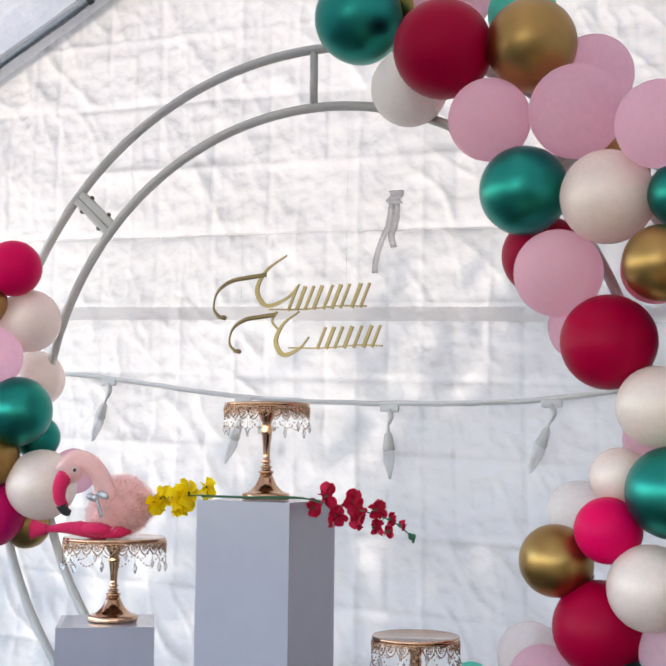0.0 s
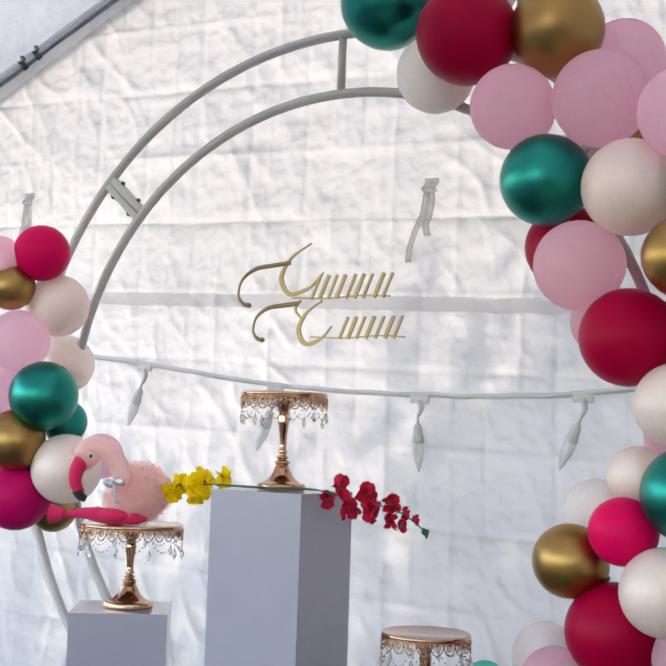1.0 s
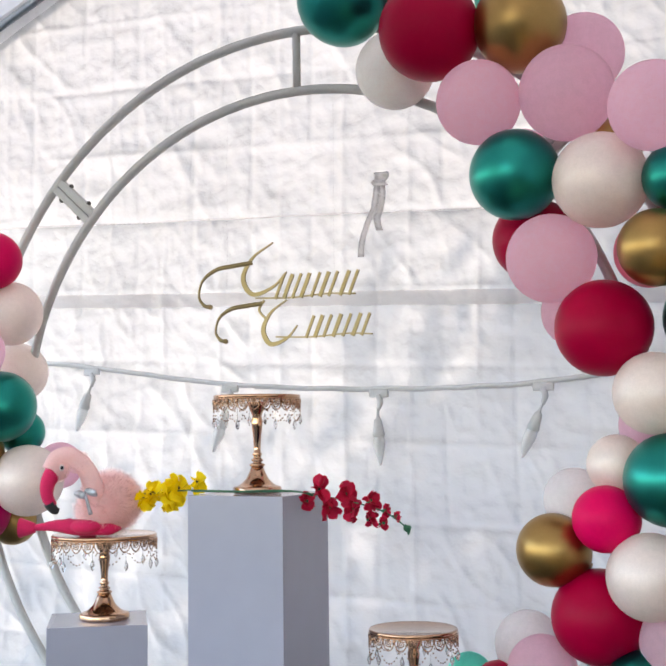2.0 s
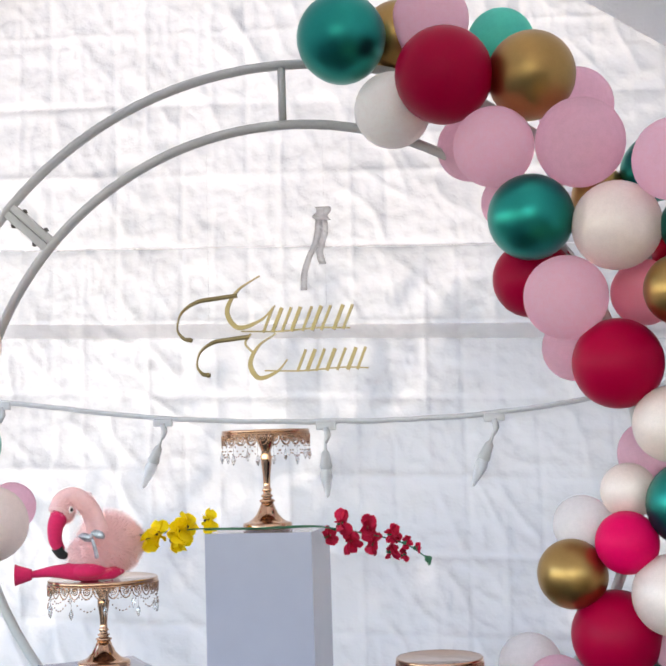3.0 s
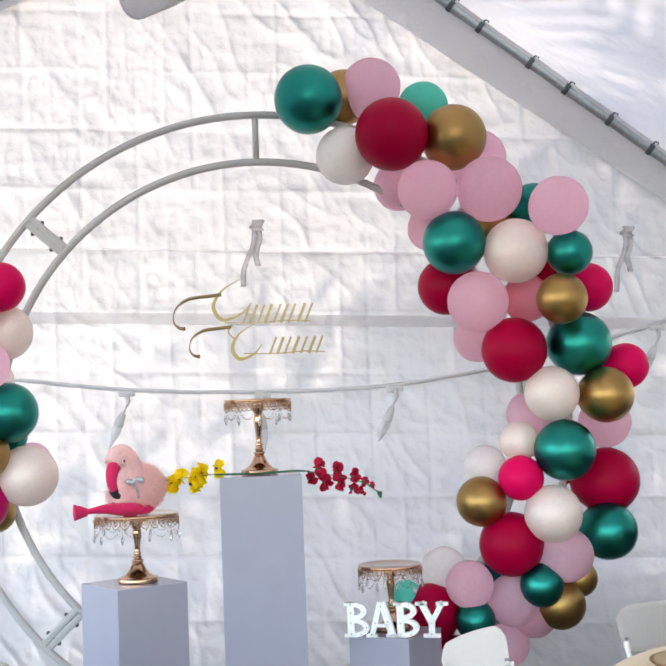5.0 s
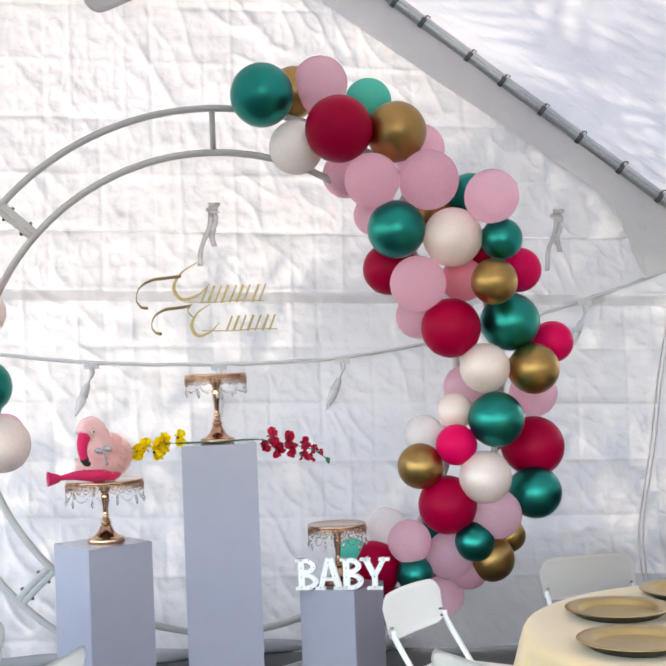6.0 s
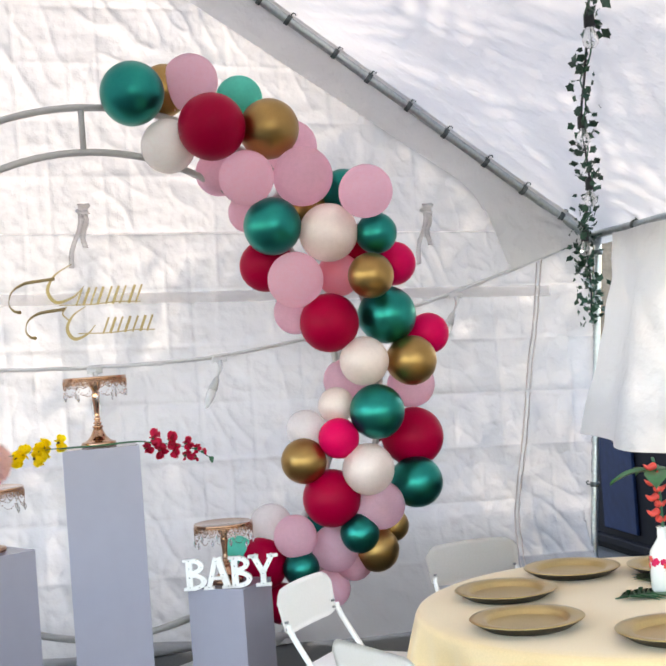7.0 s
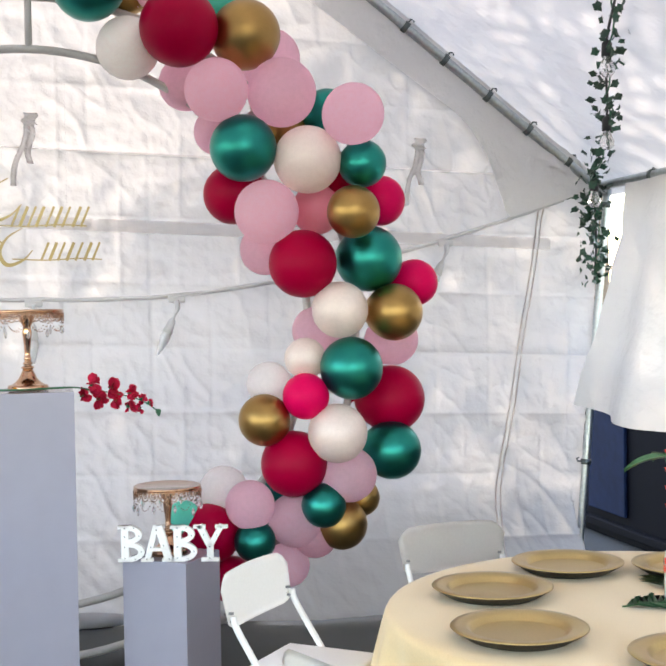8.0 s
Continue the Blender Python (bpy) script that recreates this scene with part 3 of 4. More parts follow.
# ======== round arch ========
def arch():
    top = empty("round_arch", (0.02, 0.357, 0.0), 0, "off-white double ring metal balloon arch standing on the ground", "balloon arch")
    cz, ri, ro, r = 1.201, 1.000, 1.186, 0.0148
    for name, rad in (("inner_ring", ri), ("outer_ring", ro)):
        pts = [(rad * math.sin(2 * math.pi * k / 128), 0, cz + rad * math.cos(2 * math.pi * k / 128)) for k in range(128)]
        part(name, tube(pts, r, 12, closed=True), M["archpaint"], top)
    for deg in (0, 90, -90):
        d = Vector((math.sin(radians(deg)), 0, math.cos(radians(deg))))
        part("strut", tube([Vector((0, 0, cz)) + d * (ri + 0.004), Vector((0, 0, cz)) + d * (ro - 0.004)], 0.0125, 10), M["archpaint"], top)
    for deg in (-48, 46, 134, -134):
        d = Vector((math.sin(radians(deg)), 0, math.cos(radians(deg))))
        t = Vector((d.z, 0, -d.x))
        for s in (-1, 1):
            a, b = Vector((0, 0, cz)) + d * (ri - 0.004) + t * 0.0135 * s, Vector((0, 0, cz)) + d * (ro + 0.004) + t * 0.0135 * s
            q = (b - a).to_track_quat("Z", "Y").to_matrix().to_4x4()
            part("joint_bar", box(0.025, 0.025, (b - a).length, (0, 0, 0), 0.003, None, None), M["archpaint"], top).matrix_local = Matrix.Translation(a) @ q
        for f in (0.25, 0.75):
            c = Vector((0, 0, cz)) + d * (ri + (ro - ri) * f)
            bm = tube([c - t * 0.036, c + t * 0.036], 0.004, 8)
            tube([c + t * 0.026, c + t * 0.033], 0.008, 6, bm)
            tube([c - t * 0.026, c - t * 0.033], 0.008, 6, bm)
            part("bolt", bm, M["bolt"], top)
    part("foot", box(0.05, 0.36, 0.012, (0.0, 0, 0), 0.004), M["archpaint"], top)
    return top


arch()


# ======== balloons ========
def balloon_mesh():
    prof = []
    n = 22
    for k in range(n + 1):
        a = math.pi * k / n
        r, z = math.sin(a), math.cos(a)
        if z < 0:
            r *= 1 - 0.10 * z * z
            z *= 1.10
        prof.append((max(r, 0.0) if 0 < k < n else 0.0, z))
    return lathe(prof[::-1], 36)


BALLOON = bpy.data.meshes.new("balloon")
_bm = balloon_mesh()
_bm.to_mesh(BALLOON)
_bm.free()
for _p in BALLOON.polygons:
    _p.use_smooth = True
BALLOON.materials.append(LATEX["pink"])
KNOT = bpy.data.meshes.new("knot")
_bm = lathe([(0.012, 0.05), (0.05, 0.0), (0.045, -0.03), (0.10, -0.09), (0.075, -0.095), (0.0, -0.05)], 10)
_bm.to_mesh(KNOT)
_bm.free()
KNOT.materials.append(LATEX["pink"])
_rnd = random.Random(5)


def balloon(look_name, x, y, z, r):
    """One balloon of the garland; its neck points in towards the arch's tubes."""
    ob = new("balloon", BALLOON)
    ob.material_slots[0].link = "OBJECT"
    ob.material_slots[0].material = LATEX[look_name]
    ring = Vector((x - 0.02, 0, z - 1.187))
    core = Vector((0.02, 0.34, 1.187)) + ring.normalized() * 1.13
    d = (core - Vector((x, y, z)) + Vector((_rnd.uniform(-1, 1), _rnd.uniform(0, 1), _rnd.uniform(-1, 1))) * 0.05).normalized()
    q = (-d).to_track_quat("Z", "Y").to_matrix().to_4x4()
    ob.matrix_world = Matrix.Translation((x, y, z)) @ q @ Matrix.Diagonal((r, r, r, 1))
    tagged(ob, LOOKS[look_name] + " tied into the arch garland", "balloon", "balloons of the garland")
    k = new("knot", KNOT)
    k.material_slots[0].link = "OBJECT"
    k.material_slots[0].material = LATEX[look_name]
    k.parent = ob
    k.matrix_local = Matrix.Translation((0, 0, -1.10))
    return ob


# garland over the right of the arch, from the crown down to the ground
balloon("green", 0.225, 0.236, 2.414, 0.131)
balloon("gold", 0.373, 0.400, 2.462, 0.108)
balloon("pink", 0.479, 0.343, 2.482, 0.116)
balloon("mint", 0.684, 0.367, 2.407, 0.100)
balloon("crimson", 0.526, 0.132, 2.248, 0.137)
balloon("gold", 0.767, 0.166, 2.240, 0.123)
balloon("ivory", 0.363, 0.295, 2.204, 0.113)
balloon("pink", 0.655, 0.146, 2.038, 0.112)
balloon("pink", 0.581, 0.403, 2.102, 0.100)
balloon("pink", 0.890, 0.149, 2.036, 0.123)
balloon("pink", 0.892, 0.355, 2.196, 0.111)
balloon("pink", 0.693, 0.386, 1.925, 0.087)
balloon("green", 0.748, 0.150, 1.836, 0.119)
balloon("pearl", 0.975, 0.126, 1.796, 0.121)
balloon("gold", 0.953, 0.393, 1.932, 0.084)
balloon("green", 1.109, 0.365, 1.997, 0.096)
balloon("pink", 1.124, 0.041, 1.949, 0.109)
balloon("green", 1.168, 0.088, 1.780, 0.085)
balloon("hotpink", 1.288, 0.287, 1.665, 0.095)
balloon("red", 1.176, 0.325, 1.761, 0.091)
balloon("gold", 1.120, 0.046, 1.605, 0.094)
balloon("crimson", 0.742, 0.342, 1.690, 0.111)
balloon("pink", 0.832, 0.171, 1.613, 0.115)
balloon("coral", 1.056, 0.338, 1.635, 0.094)
balloon("pink", 0.858, 0.338, 1.486, 0.095)
balloon("crimson", 0.962, 0.173, 1.427, 0.123)
balloon("green", 1.225, 0.220, 1.445, 0.122)
balloon("hotpink", 1.424, 0.300, 1.356, 0.089)
balloon("gold", 1.303, 0.170, 1.247, 0.105)
balloon("pearl", 1.089, 0.138, 1.259, 0.102)
balloon("pink", 1.052, 0.352, 1.180, 0.093)
balloon("pink", 1.351, 0.360, 1.141, 0.100)
balloon("green", 1.124, 0.122, 1.048, 0.114)
balloon("pearl", 0.976, 0.220, 1.083, 0.076)
balloon("clear", 0.852, 0.284, 0.990, 0.082)
balloon("hotpink", 0.960, 0.148, 0.950, 0.084)
balloon("crimson", 1.331, 0.319, 0.916, 0.128)
balloon("gold", 0.815, 0.188, 0.866, 0.094)
balloon("pearl", 1.069, 0.121, 0.815, 0.107)
balloon("green", 1.305, 0.230, 0.731, 0.109)
balloon("crimson", 0.925, 0.205, 0.701, 0.121)
balloon("pink", 1.127, 0.189, 0.654, 0.102)
balloon("green", 0.931, 0.380, 0.584, 0.086)
balloon("gold", 1.202, 0.304, 0.548, 0.071)
balloon("green", 1.025, 0.170, 0.549, 0.081)
balloon("gold", 1.110, 0.240, 0.464, 0.095)
balloon("pink", 0.766, 0.240, 0.554, 0.090)
balloon("pink", 0.939, 0.260, 0.484, 0.100)
balloon("pink", 1.018, 0.286, 0.418, 0.083)
balloon("pink", 0.919, 0.311, 0.308, 0.080)
balloon("clear", 0.692, 0.380, 0.592, 0.091)
balloon("crimson", 0.631, 0.330, 0.444, 0.109)
balloon("green", 0.782, 0.240, 0.420, 0.076)
balloon("mint", 0.537, 0.337, 0.505, 0.063)
balloon("crimson", 0.710, 0.340, 0.264, 0.087)
# garland on the left of the arch
balloon("hotpink", -0.921, 0.108, 1.716, 0.090)
balloon("pink", -1.033, 0.038, 1.690, 0.076)
balloon("gold", -1.000, 0.061, 1.604, 0.076)
balloon("pearl", -0.926, 0.202, 1.557, 0.102)
balloon("pink", -0.991, 0.099, 1.433, 0.100)
balloon("pearl", -1.025, 0.367, 1.378, 0.098)
balloon("green", -0.910, 0.141, 1.261, 0.110)
balloon("green", -0.939, 0.280, 1.180, 0.074)
balloon("pink", -1.069, 0.092, 1.271, 0.084)
balloon("gold", -0.999, 0.117, 1.116, 0.097)
balloon("pearl", -0.856, 0.205, 1.029, 0.112)
balloon("pink", -0.873, 0.391, 1.070, 0.076)
balloon("magenta", -1.030, 0.168, 0.935, 0.110)
balloon("gold", -0.998, 0.315, 0.892, 0.077)


# ======== plinths ========
def plinth(x, y, side, h, turn, label):
    top = empty("plinth", (x, y, 0), turn, label, "plinth", "display plinths")
    t = 0.012
    for k in range(4):
        a = radians(90 * k)
        w = side if k % 2 == 0 else side - 2 * t
        bm = box(w, t, h, (0, 0, 0), 0.001)
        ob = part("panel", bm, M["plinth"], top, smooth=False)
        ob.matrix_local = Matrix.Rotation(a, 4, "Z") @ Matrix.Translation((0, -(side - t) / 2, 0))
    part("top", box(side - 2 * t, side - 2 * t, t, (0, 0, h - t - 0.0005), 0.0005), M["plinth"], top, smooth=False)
    return top


plinth(-0.005, 0.142, 0.290, 1.003, 0, "tall glossy white square display plinth")
plinth(-0.462, 0.024, 0.272, 0.649, 34, "middling glossy white square display plinth")
plinth(0.464, 0.106, 0.245, 0.42, -36, "short glossy white square display plinth")


# ======== cake stands ========
def cake_stand(x, y, z, rt, rb, h, label, seed):
    rnd = random.Random(seed)
    top = empty("cake_stand", (x, y, z), 20 * seed, label, "cake stand", "cake stands")
    part("base", lathe([(0, 0), (rb, 0), (rb + 0.001, 0.003), (rb + 0.001, 0.014), (rb * 0.98, 0.0175), (rb * 0.90, 0.019), (rb * 0.84, 0.0195), (rb * 0.66, 0.026),
                        (rb * 0.46, 0.040), (rb * 0.33, 0.058), (rb * 0.25, 0.072), (0, 0.074)], 40), M["rosegold"], top)
    s0, s1 = 0.070, h - 0.02
    L = s1 - s0
    stem = [(0.016, 0), (0.024, 0.02), (0.026, 0.045), (0.017, 0.07), (0.013, 0.085), (0.019, 0.10), (0.020, 0.12), (0.013, 0.14), (0.012, 0.17),
            (0.017, 0.20), (0.012, 0.23), (0.0115, 0.30), (0.013, 0.45), (0.0175, 0.62), (0.019, 0.70), (0.015, 0.78), (0.018, 0.82), (0.026, 0.90), (0.034, 1.0)]
    part("stem", lathe([(r * 0.86, s0 + L * f) for r, f in stem], 24), M["rosegold"], top)
    part("plate", lathe([(0, h - 0.012), (rt - 0.004, h - 0.012), (rt, h - 0.010), (rt + 0.001, h - 0.003), (rt - 0.002, h), (rt - 0.006, h - 0.001), (0, h - 0.002)], 56), M["rosegold"], top)
    # pierced skirt: rails, rings and scallops
    n = int(round(2 * math.pi * rt / 0.034))
    bm = bmesh.new()
    d = 0.032
    for zz, rr in ((h - 0.012, 0.0022), (h - 0.017, 0.0012)):
        tube([(rt * math.cos(2 * math.pi * k / 56), rt * math.sin(2 * math.pi * k / 56), zz) for k in range(56)], rr, 6, bm, True)
    for k in range(n):
        a0 = 2 * math.pi * k / n
        w = 2 * math.pi / n
        pts = []
        for i in range(9):
            f = i / 8
            a = a0 + w * f
            pts.append((rt * math.cos(a), rt * math.sin(a), h - 0.018 - d * 0.75 * math.sin(math.pi * f) ** 0.6))
        tube(pts, 0.0017, 5, bm)
        for rr, zc in ((0.0085, 0.023), (0.0035, 0.023)):
            ring = []
            for i in range(10):
                b = 2 * math.pi * i / 10
                a = a0 + w * 0.5 + rr * math.cos(b) / rt
                ring.append((rt * math.cos(a), rt * math.sin(a), h - zc + rr * math.sin(b)))
            tube(ring, 0.0016, 4, bm, True)
        a = a0
        tube([(rt * math.cos(a), rt * math.sin(a), h - 0.014), (rt * math.cos(a), rt * math.sin(a), h - 0.026)], 0.0028, 5, bm)
    part("skirt", bm, M["rosegold"], top, "pierced scalloped metal skirt")
    m = 10
    for k in range(m):
        a0, a1 = 2 * math.pi * k / m, 2 * math.pi * (k + 1) / m
        bm = bmesh.new()
        for i in range(1, 10):
            f = i / 10
            a = a0 + (a1 - a0) * f
            zz = h - 0.034 - 0.040 * math.sin(math.pi * f)
            bmesh.ops.create_icosphere(bm, subdivisions=1, radius=0.0024, matrix=Matrix.Translation((rt * math.cos(a), rt * math.sin(a), zz)))
        part("bead_chain", bm, M["rosegold"], top)
        bm = bmesh.new()
        ln = rnd.uniform(0.05, 0.10)
        c, s = rt * math.cos(a0), rt * math.sin(a0)
        tube([(c, s, h - 0.03), (c, s, h - 0.036 - ln * 0.4)], 0.0008, 4, bm)
        lathe([(0, 0.004), (0.0045, -0.004), (0.0065, -0.012), (0.0035, -0.022), (0, -0.027)], 6, bm, Matrix.Translation((c, s, h - 0.036 - ln * 0.4)))
        part("crystal_drop", bm, M["crystal"], top, "clear faceted crystal drop", smooth=False)
    return top


cake_stand(-0.007, 0.135, 1.005, 0.122, 0.067, 0.273, "rose gold metal cake stand with crystal drops on the tall plinth", 1)
cake_stand(-0.448, 0.034, 0.649, 0.148, 0.070, 0.240, "wide rose gold cake stand with crystal drops under a plush toy", 2)
cake_stand(0.455, 0.124, 0.42, 0.116, 0.066, 0.240, "rose gold metal cake stand with crystal drops on the short plinth", 3)


# ======== plush toy ========
def plush(x, y, z):
    rnd = random.Random(11)
    bm = bmesh.new()
    FUR, FELT, BLACK, WHITE, RIB = 0, 1, 2, 3, 4

    def since(n, mat):
        bm.faces.ensure_lookup_table()
        for f in bm.faces[n:]:
            f.material_index = mat

    def blob(c, s, mat, turn=(0, 0, 0), sub=3, lump=0.0):
        n = len(bm.faces)
        r = bmesh.ops.create_icosphere(bm, subdivisions=sub, radius=1.0)
        mm = Matrix.LocRotScale(Vector(c), Euler([radians(t) for t in turn]), Vector(s))
        for v in r["verts"]:
            k = 1 + lump * noise.noise(v.co * 3.1)
            v.co = mm @ (v.co * k)
        since(n, mat)
        return r["verts"], mm

    def limb(pts, rad, mat, seg=14):
        n = len(bm.faces)
        tube(smooth_line(pts, 6), rad, seg, bm)
        since(n, mat)

    def fibres(c, s, turn, count, length, mat=FUR):
        n = len(bm.faces)
        mm = Matrix.LocRotScale(Vector(c), Euler([radians(t) for t in turn]), Vector(s))
        for _ in range(count):
            d = Vector((rnd.gauss(0, 1), rnd.gauss(0, 1), rnd.gauss(0, 1))).normalized()
            p = mm @ d
            nrm = (mm.to_3x3().inverted().transposed() @ d).normalized()
            go = (nrm + 0.7 * Vector((rnd.gauss(0, 0.4) + 0.35, rnd.gauss(0, 0.4), rnd.gauss(0, 0.4) + 0.1))).normalized()
            side = go.cross(Vector((rnd.gauss(0, 1), rnd.gauss(0, 1), rnd.gauss(0, 1)))).normalized() * 0.0007
            ln = length * rnd.uniform(0.5, 1.2)
            a, b, t = bm.verts.new(p - side), bm.verts.new(p + side), bm.verts.new(p + go * ln)
            bm.faces.new((a, b, t))
        since(n, mat)

    # body, tail and breast
    shapes = (((0.012, -0.012, 0.090), (0.080, 0.070, 0.078), (0, 10, 0), 6500), ((0.050, 0.005, 0.092), (0.046, 0.042, 0.042), (0, 0, 0), 3200),
              ((-0.005, -0.045, 0.06), (0.056, 0.050, 0.05), (0, 0, 0), 2600), ((-0.062, 0.0, 0.062), (0.042, 0.036, 0.036), (0, 0, 0), 2000))
    for c, s, t, cnt in shapes:
        blob(c, s, FUR, t, 4, 0.10)
        fibres(c, s, t, cnt, 0.024)
    # neck bends up and over to the head
    nk = [(0.0, -0.045, 0.085), (0.005, -0.085, 0.135), (-0.005, -0.115, 0.190), (-0.03, -0.150, 0.222), (-0.052, -0.172, 0.214), (-0.058, -0.186, 0.185)]
    n = len(nk) * 6 - 5
    limb(nk, [0.032 - 0.006 * math.sin(math.pi * k / (n - 1)) for k in range(n)], FUR, 18)
    blob((-0.052, -0.178, 0.190), (0.030, 0.034, 0.036), FUR)
    for c, s, cnt in (((-0.052, -0.178, 0.190), (0.031, 0.035, 0.037), 1400), ((-0.015, -0.13, 0.205), (0.030, 0.032, 0.030), 900), ((0.002, -0.085, 0.135), (0.032, 0.032, 0.04), 900)):
        fibres(c, s, (0, 0, 0), cnt, 0.006)
    # beak, eyes
    limb([(-0.056, -0.190, 0.180), (-0.064, -0.204, 0.150), (-0.064, -0.206, 0.115), (-0.056, -0.194, 0.088)], [0.0245 - 0.0006 * k for k in range(19)], FELT)
    limb([(-0.061, -0.201, 0.096), (-0.054, -0.192, 0.078), (-0.044, -0.182, 0.072)], [0.0165 - 0.0006 * k for k in range(13)], BLACK)
    for sgn, c in ((1, (-0.026, -0.192, 0.192)), (-1, (-0.084, -0.170, 0.192))):
        blob(c, (0.006, 0.009, 0.010), WHITE, (0, 0, 0), 2)
        blob((c[0] + 0.003 * sgn, c[1] - 0.004, c[2]), (0.004, 0.005, 0.0055), BLACK, (0, 0, 0), 2)
    # ribbon bow
    for t in ((-0.012, -0.125, 0.115), (0.020, -0.120, 0.122)):
        blob(t, (0.020, 0.006, 0.011), RIB, (0, 20, 15), 2, 0.3)
    blob((0.004, -0.128, 0.117), (0.006, 0.007, 0.008), RIB, (0, 0, 0), 2)
    limb([(0.004, -0.124, 0.115), (0.012, -0.124, 0.09), (0.016, -0.116, 0.060)], [0.0035 + 0.0002 * k for k in range(13)], RIB, 6)
    # legs folded out to the side, with flared feet
    limb([(0.03, -0.045, 0.016), (-0.03, -0.09, 0.020), (-0.10, -0.115, 0.026), (-0.165, -0.135, 0.020)], [min(0.021 + 0.005 * math.sin(k * 0.25) - 0.0004 * k, 0.006 + 0.005 * k) for k in range(19)], FELT)
    limb([(-0.16, -0.134, 0.020), (-0.178, -0.140, 0.020), (-0.198, -0.146, 0.020), (-0.204, -0.148, 0.020)], [0.014 + 0.0011 * k if k < 15 else 0.0295 - 0.0065 * (k - 14) for k in range(19)], FELT)
    limb([(0.06, -0.03, 0.016), (0.02, -0.07, 0.016), (-0.05, -0.10, 0.018), (-0.08, -0.09, 0.03)], [min(0.018, 0.004 + 0.004 * k) for k in range(19)], FELT)
    blob((-0.02, -0.095, 0.024), (0.05, 0.028, 0.020), FELT, (0, 0, 12))
    return thing("plush_toy", bm, M["fur"], "fluffy pink plush flamingo toy on a cake stand", "plush toy", at=pose(x, y, z),
                 mats=(M["felt"], M["black"], M["white"], M["ribbon"]))


plush(-0.445, 0.055, 0.890)


# ======== flower stems on the tall plinth ========
def petal(bm, at, d, size, curl, rnd):
    """A cupped ruffled petal growing along d."""
    d = Vector(d).normalized()
    s = d.cross(Vector((rnd.gauss(0, 1), rnd.gauss(0, 1), rnd.gauss(0, 1)))).normalized()
    n = d.cross(s)
    rows = []
    for j in range(5):
        f = j / 4
        w = size * 0.62 * math.sin(math.pi * (0.12 + 0.74 * f)) 
        row = []
        for i in range(5):
            g = i / 4 - 0.5
            ruff = 0.12 * size * math.sin(9 * g + 5 * f) * f
            row.append(bm.verts.new(Vector(at) + d * size * f + s * w * 2 * g + n * (curl * size * f * f + 1.1 * w * g * g * 2 + ruff)))
        rows.append(row)
    for a, b in zip(rows, rows[1:]):
        for i in range(4):
            bm.faces.new((a[i], a[i + 1], b[i + 1], b[i]))


def flower_spray(label, line, blossoms, mat, size, seed, dark):
    rnd = random.Random(seed)
    top = empty("flower_spray", (0, 0, 0), 0, label, "flower", "flower sprays")
    part("stem", tube(smooth_line(line, 6), 0.0021, 6), M["stem"], top)
    for x, y, z, s in blossoms:
        bm = bmesh.new()
        for k in range(7):
            a = 2 * math.pi * k / 7 + rnd.uniform(-0.3, 0.3)
            d = Vector((0.25 + rnd.uniform(-0.3, 0.3), math.cos(a), math.sin(a) + 0.15))
            petal(bm, (x, y, z), d, size * s * rnd.uniform(0.75, 1.1), rnd.uniform(-0.3, 0.35), rnd)
        part("blossom", bm, mat, top)
        bm = lathe([(0, -0.008), (0.006, -0.004), (0.007, 0.004), (0.004, 0.010), (0, 0.012)], 7, m=Matrix.Translation((x - 0.004, y, z)) @ pose(0, 0, 0, 0, 70, 0))
        part("calyx", bm, dark, top)
    return top


flower_spray("red silk gladiolus spray lying across the tall plinth", [(-0.16, 0.035, 1.012), (0.0, 0.05, 1.011), (0.14, 0.075, 1.012), (0.21, 0.10, 1.0), (0.30, 0.13, 0.98), (0.375, 0.145, 0.955), (0.428, 0.155, 0.918)],
             [(0.205, 0.085, 1.020, 1.0), (0.172, 0.075, 0.985, 0.9), (0.228, 0.10, 0.970, 1.0), (0.272, 0.115, 1.005, 1.0), (0.285, 0.125, 0.960, 1.0),
              (0.335, 0.13, 0.985, 0.95), (0.330, 0.14, 0.938, 0.8), (0.375, 0.145, 0.960, 0.6), (0.365, 0.145, 0.925, 0.55), (0.402, 0.15, 0.945, 0.45)],
             M["redpetal"], 0.036, 4, M["stem"])
flower_spray("yellow silk blossom spray lying across the tall plinth", [(-0.375, 0.050, 0.998), (-0.30, 0.048, 1.004), (-0.18, 0.046, 1.014), (-0.02, 0.040, 1.014), (0.13, 0.055, 1.016), (0.20, 0.08, 1.0)],
             [(-0.320, 0.045, 0.992, 1.0), (-0.295, 0.05, 1.004, 0.8), (-0.238, 0.045, 1.004, 1.0), (-0.215, 0.055, 1.020, 0.9), (-0.158, 0.06, 1.034, 0.8), (-0.250, 0.04, 0.985, 0.8)],
             M["yelpetal"], 0.045, 7, M["black"])
bm = bmesh.new()
_r = random.Random(2)
for k in range(4):
    petal(bm, (0.425, 0.155, 0.925 - 0.004 * k), (0.5, 0.1, -0.6 - 0.2 * k), 0.018, 0.1, _r)
thing("bud_tip", bm, M["stem"], "green bud tip of the red gladiolus spray", "flower")


